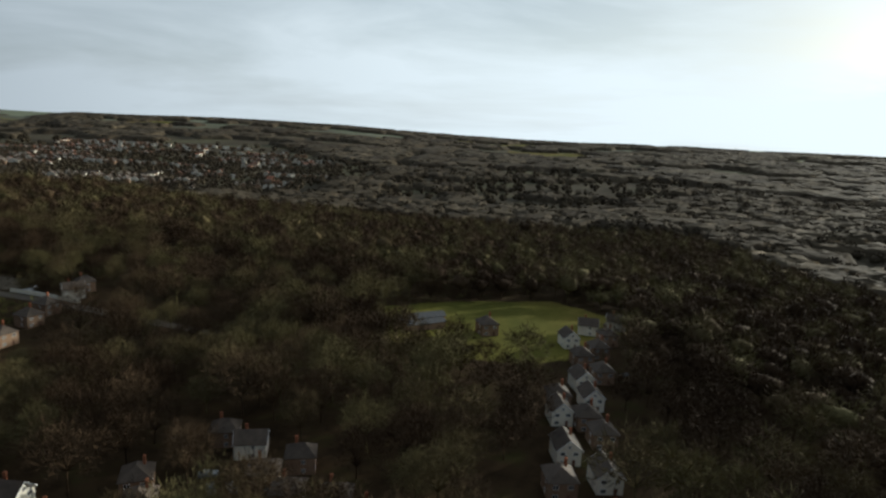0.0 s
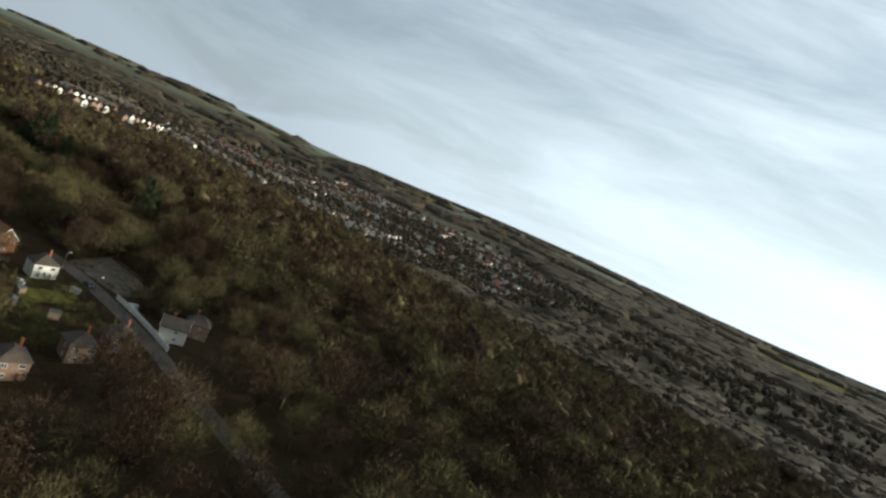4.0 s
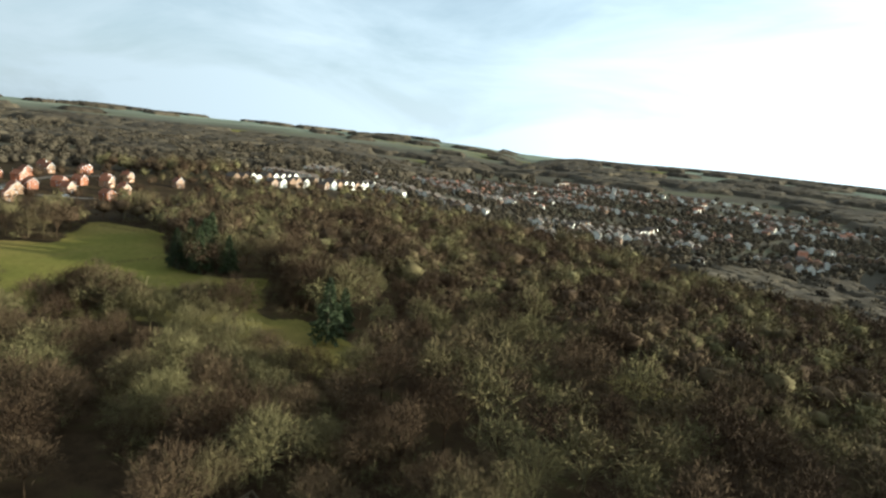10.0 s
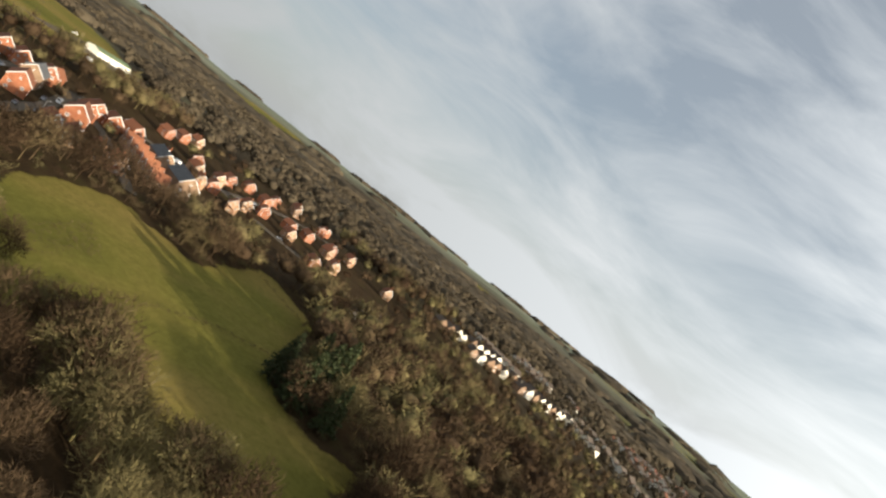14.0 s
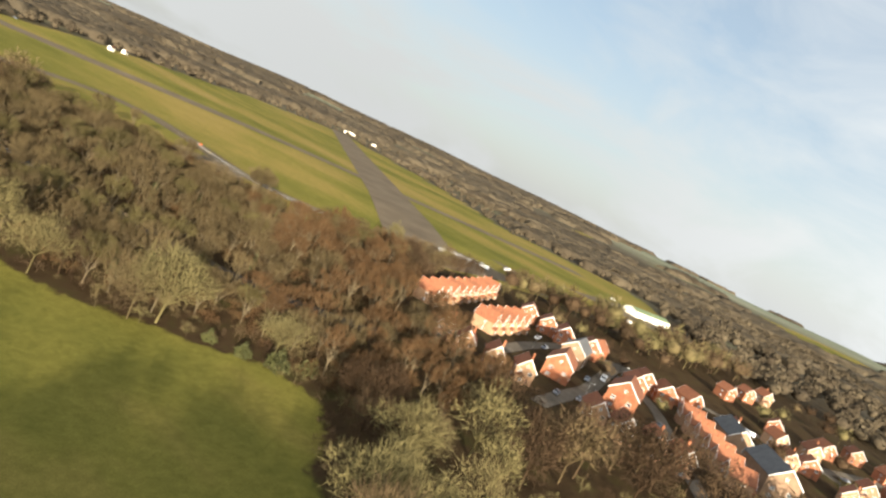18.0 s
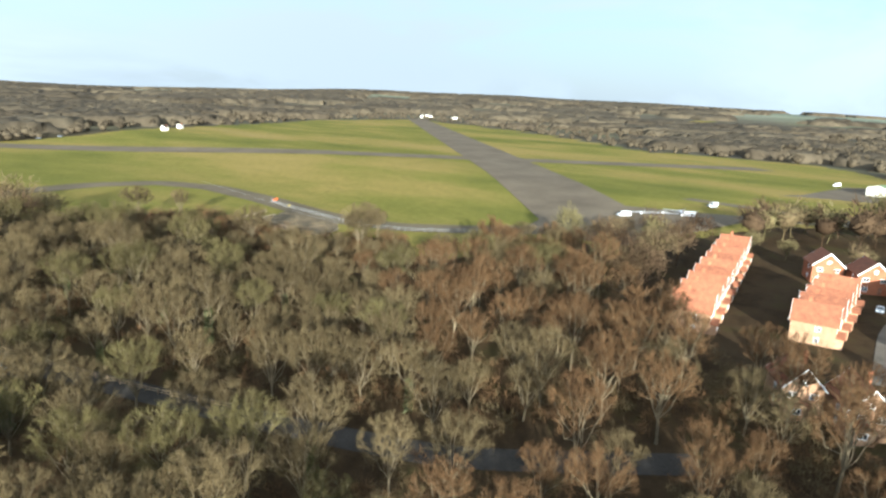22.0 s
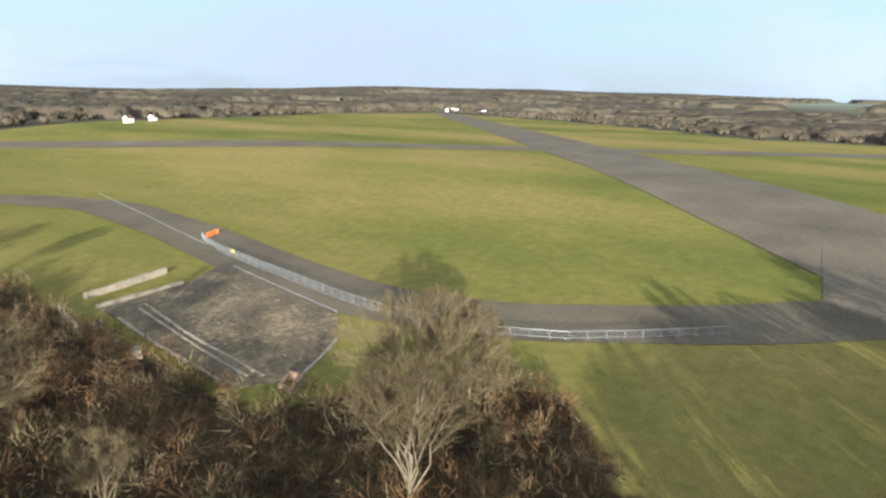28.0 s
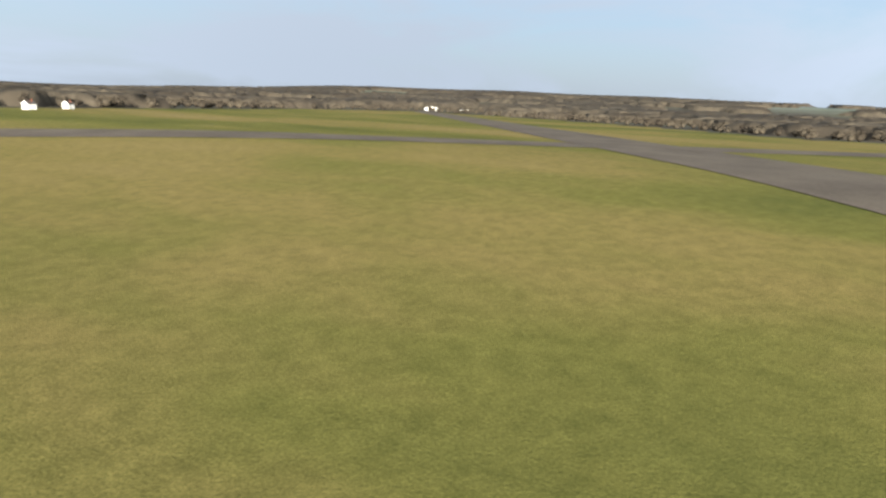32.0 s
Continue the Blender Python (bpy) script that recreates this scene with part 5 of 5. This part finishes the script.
street_lamp = lamp_post()
for x, y, turn in ((-226, 286.5, 90), (-206, 283.5, 80), (-186, 279, 75), (-163, 272, 70), (-545, 238.5, 90), (-580, 268, 90), (-518, 268, 90)):
    put(street_lamp, x, y, turn)


# post-and-rail fence along the road through the wood
fence = new("fence")
post_mesh = box_mesh("post", -0.07, -0.07, -0.3, 0.07, 0.07, 1.15, M_WOOD)
rail_mesh = box_mesh("rail", -1.25, -0.03, -0.06, 1.25, 0.03, 0.06, M_WOOD)
line, carry = [(-418, 90), (-424.5, 110), (-430, 126), (-436.5, 143), (-440, 150)], 0.0
for (x0, y0), (x1, y1) in zip(line, line[1:]):
    n = math.hypot(x1 - x0, y1 - y0)
    turn = math.degrees(math.atan2(y1 - y0, x1 - x0))
    while carry < n:
        x, y = x0 + (x1 - x0) * carry / n, y0 + (y1 - y0) * carry / n
        shared("post", post_mesh, fence, pose(x, y, level(x, y), 0, 0, turn))
        xm, ym = x + 1.25 * math.cos(radians(turn)), y + 1.25 * math.sin(radians(turn))
        for z in (0.5, 0.95):
            shared("rail", rail_mesh, fence, pose(xm, ym, level(xm, ym) + z, 0, 0, turn))
        carry += 2.5
    carry -= n
tagged(fence, "pale weathered post-and-rail fence beside the wood road", "fence")


# ---- woods ----
rng = np.random.default_rng(11)
PATH_OVER_WOOD = [(-330, 262), (-400, 212), (-470, 150), (-520, 104)]
WOOD_ROAD = ROADS_CLEAR[0]
candidates = []
for y in np.arange(28, 275, 8.6):
    for x in np.arange(-585, -330, 8.6):
        px, py = x + rng.uniform(-3.2, 3.2), y + rng.uniform(-3.2, 3.2)
        if bool(inside(NEAR_WOOD, px, py)) and near_line(WOOD_ROAD, px, py) > 4.0:
            candidates.append((near_line(PATH_OVER_WOOD, px, py), px, py))
candidates.sort()
for _, px, py in candidates[:300]:
    reddish = ((px + 400) * -0.59 + (py - 213) * 0.81) / 16 + math.sin(px * 0.09 + 1) * 0.5 + rng.normal(0, 0.7)
    pick = int(rng.choice((3, 4, 3, 5))) if reddish > 0.3 else int(rng.choice((0, 1, 2, 5, 1, 6, 2)))
    size = rng.uniform(0.82, 1.16) * (0.68 if near_line([(-478, 30), (-488, 52), (-496, 75), (-494, 98), (-510, 120)], px, py) < 24 else 1.0)
    ob = plant(protos[pick], px, py, size, rng.uniform(0, 360), rng.uniform(0.85, 1.05))
    ob["group"] = "trees of the near wood"
# lone trees beside the pad and along the track
for kind, x, y, s, turn in ((0, -523, 100.5, 0.92, 20), (1, -531.5, 99, 0.8, 80), (1, -515, 106, 0.95, 140), (0, -500, 77, 0.8, 10), (1, -503, 91, 0.55, 0), (1, -506, 30, 0.8, 200), (0, -496, 20, 0.75, 130)):
    plant(lone[kind], x, y, s, turn)["group"] = "trees beside the pad"
for x, y, s in ((-391, 369, 1.0), (-382, 374, 1.1), (-396, 386, 1.3), (-388, 379, 1.25), (-402, 380, 1.1), (-297, 374, 1.25), (-303, 385, 0.9), (-410, 392, 1.0), (-377, 384, 0.95)):
    plant(fir, x, y, s, x * 7)["group"] = "conifers at the meadow"
for x, y, s in ((-424, 219, 1.0), (-430, 224, 0.8), (-420, 212, 0.7), (-428, 240, 0.6), (-417, 204, 0.6)):
    plant(holly, x, y, s, x * 5)["group"] = "bushes at the meadow edge"


def mass(name, spots, kinds, label, seed, mat=None, category="wood"):
    """Many small trees in one mesh."""
    r = np.random.default_rng(seed)
    vs, ts, tint, n = [], [], [], 0
    ground = height([s[0] for s in spots], [s[1] for s in spots])
    for (x, y, size), z in zip(spots, ground):
        v, t = kinds[int(r.integers(len(kinds)))]
        a = r.uniform(0, 2 * math.pi)
        c, s = math.cos(a) * size, math.sin(a) * size
        v = v * np.array((r.uniform(0.85, 1.2), r.uniform(0.85, 1.2), 1.0))
        p = np.stack([v[:, 0] * c - v[:, 1] * s + x, v[:, 0] * s + v[:, 1] * c + y, v[:, 2] * size * r.uniform(0.85, 1.15) + z], 1)
        vs.append(p), ts.append(t + n)
        tint.append(np.full(len(p), r.uniform(0, 1)))
        n += len(p)
    ob = new(name, mesh_from(name, np.concatenate(vs), np.concatenate(ts), mat or M_WOOD_MASS, np.concatenate(tint)))
    return tagged(ob, label, category, kind="stuff")


LANE = [(-275, 296), (-240, 291), (-193, 283.5), (-173, 278), (-105, 256)]
YARD = [(-230, 291), (-242, 317), (-215, 313), (-198, 303), (-204, 290)]
HOUSE_AT = np.array(SPOTS)


APRON_SIDE = [(-596, 140), (-590, 172), (-655, 196), (-690, 255), (-800, 305), (-900, 262), (-720, 140)]


def free_spot(x, y, gap=7.0):
    if any(bool(inside(p, x, y)) for p in (AIRFIELD, MEADOW_A, MEADOW_B, GLADE, GLADE_FAR, PASTURE, YARD, GARDENS, APRON_SIDE)):
        return False
    if near_line(WOOD_ROAD, x, y) < 5 or near_line(LANE, x, y) < 6.5:
        return False
    return float(np.min((HOUSE_AT[:, 0] - x) ** 2 + (HOUSE_AT[:, 1] - y) ** 2)) > gap * gap


SIZES = ((21, 14.5, 16), (22, 16, 15), (23, 14.5, 12.5), (24, 13.5, 15.5), (28, 16.5, 17), (29, 13, 13.5))
FINE = [twig_tree(s, tall, wide, 26, 2300, 1.55, 0.055) for s, tall, wide in SIZES]
MID = [twig_tree(s, tall, wide, 20, 740, 1.9, 0.125) for s, tall, wide in SIZES]
LIGHT = [twig_tree(s, tall, wide, 10, 260, 2.6, 0.20, 0.6) for s, tall, wide in ((25, 14, 16), (26, 15, 14.5), (27, 13, 15))]
FLIGHT = [(-22, 42), (-55, 156), (-128, 240), (-205, 304), (-280, 314), (-345, 267), (-440, 175), (-530, 85)]
finest, close, light = [], [], []
SUNNY = [(-215, 285), (-160, 280), (-105, 330), (-150, 385), (-238, 330)]
for _, px, py in candidates[300:]:
    close.append((px, py, rng.uniform(0.75, 1.1)))
for y in np.arange(-120, 700, 11.6):
    for x in np.arange(-760, 230, 11.6):
        px, py = x + rng.uniform(-4.0, 4.0), y + rng.uniform(-4.0, 4.0)
        if not free_spot(px, py, 9.5) or -166 < px < -148 and 205 < py < 300 or bool(inside(NEAR_WOOD, px, py)) or bool(inside(SCRUB, px, py)) or -575 < px < -478 and -20 < py < 138:
            continue
        if bool(inside(TOWN, px, py)) and rng.uniform() < 0.3 or bool(inside(ESTATE, px, py)) and rng.uniform() < 0.88:
            continue
        near = near_line(FLIGHT, px, py)
        tall_grove = 1.05 if -425 < px < -255 and 225 < py < 440 and near_line(LANE, px, py) > 30 else 1.1
        (finest if near < 50 else close if near < 140 else light).append((px, py, tall_grove * (0.85 if bool(inside(SUNNY, px, py)) else 1.0) * rng.uniform(0.72, 1.12) * (0.6 if bool(inside(TOWN, px, py)) or bool(inside(ESTATE, px, py)) else 1.0)))
# tall trees on the sunny edges of the two meadows
for tall_edge, edge in zip((1.2, 1.2), ([(-374, 378), (-366, 404), (-316, 362), (-341, 322), (-358, 303)], [(-340, 288), (-310, 252), (-296, 190), (-300, 140)])):
    for (x0, y0), (x1, y1) in zip(edge, edge[1:]):
        for i in range(15):
            u, off = rng.choice((0.16, 0.58)) + rng.uniform(-0.1, 0.1), rng.uniform(4, 26)
            px, py = x0 + (x1 - x0) * u + 0.77 * off, y0 + (y1 - y0) * u + 0.64 * off
            if free_spot(px, py, 9):
                finest.append((px, py, tall_edge * rng.uniform(0.8, 1.08)))
mass("winter_wood", finest, FINE, "leafless brown winter wood with fine pale twigs", 33)
mass("winter_wood", close, MID, "leafless brown winter wood with pale twiggy crowns", 31)
mass("outer_wood", light, LIGHT, "leafless brown wood round the meadow and the town", 32)


def far_crown(seed, tall, wide, count, dense):
    """A far tree: a low lumpy crown reaching the ground, with ragged twig ends."""
    r = np.random.default_rng(seed)
    bv, bt = BALL[dense]
    bv = unit(bv + r.normal(0, 0.12, bv.shape))
    core = np.array((0, 0, tall * 0.42)) + bv * np.array((wide / 2, wide / 2, tall * 0.46)) * r.uniform(0.68, 1.0, (len(bv), 1))
    d = unit(r.normal(0, 1, (count, 3)))
    d[:, 2] = np.abs(d[:, 2])
    p = np.array((0, 0, tall * 0.42)) + d * np.array((wide / 2, wide / 2, tall * 0.5)) * r.uniform(0.75, 0.95, (count, 1))
    u, w = r.normal(0, wide * 0.06, (count, 3)), unit(d + r.normal(0, 0.3, (count, 3))) * wide * 0.2
    return joined([(core, bt), (np.stack([p + u, p - u, p + w], 1).reshape(-1, 3), np.arange(count * 3).reshape(-1, 3))])


FAR = [far_crown(s, 11, wide, 46, 1) for s, wide in ((41, 11), (42, 12), (43, 10))]
spots = []
while len(spots) < 8200:
    d = 330 + 1600 * rng.uniform() ** 1.1
    a = radians(rng.choice((rng.uniform(-72, 92), rng.uniform(92, 190))))
    px, py = -350 - math.sin(a) * d, 150 + math.cos(a) * d
    if -760 < px < 230 and -120 < py < 700 or any(bool(inside(p, px, py)) for p in [AIRFIELD] + HILL_FIELDS) or float(np.min((HOUSE_AT[:, 0] - px) ** 2 + (HOUSE_AT[:, 1] - py) ** 2)) < 70:
        continue
    size = rng.uniform(0.7, 1.1) * ((1 + d / 4500) if math.degrees(a) < 92 else 0.72)
    spots.append((px, py, size * (0.58 if bool(inside(TOWN, px, py)) else 1.0)))
# garden trees of the town
n = 0
while n < 3000:
    px, py = rng.uniform(-1150, -220), rng.uniform(430, 1700)
    if bool(inside(TOWN, px, py)) and (py > 700 or px < -760) and float(np.min((HOUSE_AT[:, 0] - px) ** 2 + (HOUSE_AT[:, 1] - py) ** 2)) > 45:
        spots.append((px, py, rng.uniform(0.4, 0.85)))
        n += 1
# belts of trees round the edge of the airfield
for (x0, y0), (x1, y1) in zip(AIRFIELD[:9], AIRFIELD[1:10]):
    run = math.hypot(x1 - x0, y1 - y0)
    for i in range(int(run / 3.0)):
        u, off = rng.uniform(), rng.uniform(3, 42)
        px, py = x0 + (x1 - x0) * u - (y1 - y0) / run * off * -1, y0 + (y1 - y0) * u + (x1 - x0) / run * off * -1
        if near_line([(-1500, -680), (-1790, -800)], px, py) > 90 and free_spot(px, py, 14):
            spots.append((px, py, rng.uniform(0.55, 0.95)))
mass("distant_wood", spots, FAR, "distant brown woods and hedgerow trees on the slopes", 51, M_FAR_WOOD)


def canopy(name, tiles, side, tall, label, seed):
    """Closed far woods: patches of uneven canopy that fall to the ground at a ragged edge."""
    r = np.random.default_rng(seed)
    n = 12
    u = np.linspace(-0.5, 0.5, n)
    U, V = np.meshgrid(u, u)
    k = np.arange(n * n).reshape(n, n)
    quad = np.concatenate([np.stack([k[:-1, :-1], k[:-1, 1:], k[1:, 1:]], -1).reshape(-1, 3), np.stack([k[:-1, :-1], k[1:, 1:], k[1:, :-1]], -1).reshape(-1, 3)])
    vs, ts, tint = [], [], []
    for i, (x, y) in enumerate(tiles):
        a = r.uniform(0, 6.28)
        wide = side * r.uniform(0.85, 1.25)
        X, Y = (U + r.normal(0, 0.026, U.shape)) * wide, (V + r.normal(0, 0.026, U.shape)) * wide
        edge = np.clip((0.5 - np.maximum(abs(U), abs(V)) - r.uniform(0, 0.07, U.shape)) * 14, -0.1, 1)
        px, py = X * math.cos(a) - Y * math.sin(a) + x, X * math.sin(a) + Y * math.cos(a) + y
        z = height(px, py) + edge * tall * r.uniform(0.76, 1.02, U.shape)
        vs.append(np.stack([px, py, z], -1).reshape(-1, 3)), ts.append(quad + i * n * n)
        tint.append(np.clip(r.uniform(0.1, 0.9) + r.normal(0, 0.2, n * n), 0, 1))
    me = mesh_from(name, np.concatenate(vs), np.concatenate(ts), M_FAR_WOOD, np.concatenate(tint))
    return tagged(new(name, me), label, "wood", kind="stuff")


def wood_tiles(lo, hi, side, share):
    tiles = []
    for gx0 in np.arange(-4400, 2600, side * 0.86):
        for gy0 in np.arange(-3600, 4300, side * 0.86):
            px, py = gx0 + rng.uniform(-0.2, 0.2) * side, gy0 + rng.uniform(-0.2, 0.2) * side
            d, az = math.hypot(px + 350, py - 150), math.degrees(math.atan2(-(px + 350), py - 150))
            if not lo < d < hi or not (-75 < az <= 180 or az < -170) or noise.noise((px * 0.0021, py * 0.0034, 0.7)) + 0.5 * noise.noise((px * 0.008, py * 0.008, 4.2)) < share:
                continue
            k = side * 0.62
            if near_line([(-1500, -680), (-1790, -800)], px, py) < 120 + k:
                continue
            if -760 - k < px < 230 + k and -120 - k < py < 700 + k or any(bool(inside(p, px + i, py + j)) for p in [AIRFIELD, TOWN] for i in (-k, 0, k) for j in (-k, 0, k)):
                continue
            if d > 2400 and 33 < az < 100 and rng.uniform() < 0.8:
                continue
            tiles.append((px, py))
    return tiles


canopy("distant_wood", wood_tiles(420, 1500, 56, -0.16), 56, 10.5, "closed brown winter woods beyond the valley", 53)
canopy("distant_wood", wood_tiles(1500, 4300, 135, -0.10), 135, 15.0, "dark wood belts on the far ridges", 54)

SHRUB = [twig_tree(s, 2.6, 3.4, 5, 80, 0.9, 0.034) for s in (71, 72, 73)]
spots = []
while len(spots) < 3400:
    px, py = rng.uniform(-580, -330), rng.uniform(25, 275)
    if bool(inside(SCRUB, px, py)) or bool(inside(NEAR_WOOD, px, py)) and near_line(WOOD_ROAD, px, py) > 5.5:
        spots.append((px, py, rng.uniform(0.6, 1.7)))
while len(spots) < 4200:
    px, py = rng.uniform(-542, -485), rng.uniform(10, 125)
    if bool(inside(SCRUB, px, py)) and math.hypot(px + 523, py - 100.5) > 2:
        spots.append((px, py, rng.uniform(0.5, 1.3)))
mass("undergrowth", spots[::2], SHRUB, "red-brown brambles and scrub under the trees", 74, M_TWIG_RED, "undergrowth")
mass("undergrowth", spots[1::2], SHRUB, "pale dry scrub and saplings under the trees", 76, M_TWIG_BEIGE, "undergrowth")
spots = []
for y0 in (222, 230, 238, 246, 254, 262, 270):
    for d in np.arange(0, 36, 1.5):
        px, py = -178 - d + rng.normal(0, 0.4), y0 + 0.18 * d + rng.normal(0, 0.4)
        if near_line(LANE, px, py) > 6:
            spots.append((px, py, rng.uniform(0.5, 0.85)))
while len(spots) < 620:
    px, py = rng.uniform(-222, -174), rng.uniform(212, 284)
    if near_line(LANE, px, py) > 5.5 and float(np.min((HOUSE_AT[:, 0] - px) ** 2 + (HOUSE_AT[:, 1] - py) ** 2)) > 40:
        spots.append((px, py, rng.uniform(0.3, 1.0) * rng.choice((1, 1, 1, 2.0))))
mass("garden_shrubs", spots, SHRUB, "hedges and shrubs between the back gardens", 75, M_HEDGE, "shrubs")
spots = []
for (x0, y0), (x1, y1) in (((-374, 308), (-384, 317)), ((-384, 317), (-394, 332)), ((-394, 332), (-405, 352)), ((-405, 352), (-408, 372)), ((-490, 369), (-457, 389))):
    for u in np.arange(0, 1, 1.3 / math.hypot(x1 - x0, y1 - y0)):
        spots.append((x0 + (x1 - x0) * u + rng.normal(0, 0.4), y0 + (y1 - y0) * u + rng.normal(0, 0.4), rng.uniform(0.3, 0.62)))
while len(spots) < 420:
    px, py = rng.uniform(-432, -386), rng.uniform(296, 318)
    if bool(inside([(-402, 296), (-432, 310), (-408, 317), (-386, 303)], px, py)):
        spots.append((px, py, rng.uniform(0.14, 0.34)))
mass("meadow_scrub", spots, SHRUB, "dry hedge bank and tufts of rough grass in the meadow", 77, M_TWIG_BEIGE, "scrub")

# scrub and saplings that fill the wood's edges round the meadows, the glade and the yard
spots = []
for poly in (MEADOW_A, MEADOW_B, GLADE, YARD, PASTURE):
    for (x0, y0), (x1, y1) in zip(poly, poly[1:] + poly[:1]):
        run = math.hypot(x1 - x0, y1 - y0)
        for i in range(int(run * 1.1)):
            u, off, turn = rng.uniform(), rng.uniform(0, 15), rng.uniform(0, 6.28)
            px, py = x0 + (x1 - x0) * u + math.cos(turn) * off, y0 + (y1 - y0) * u + math.sin(turn) * off
            if free_spot(px, py, 7):
                spots.append((px, py, rng.uniform(0.5, 1.7)))
while len(spots) < 2600:
    px, py = rng.uniform(-310, -180), rng.uniform(288, 350)
    if free_spot(px, py, 8):
        spots.append((px, py, rng.uniform(0.7, 2.3)))
mass("edge_scrub", spots, SHRUB, "brown saplings and brambles along the edges of the woods", 78, M_WOOD_MASS, "scrub")
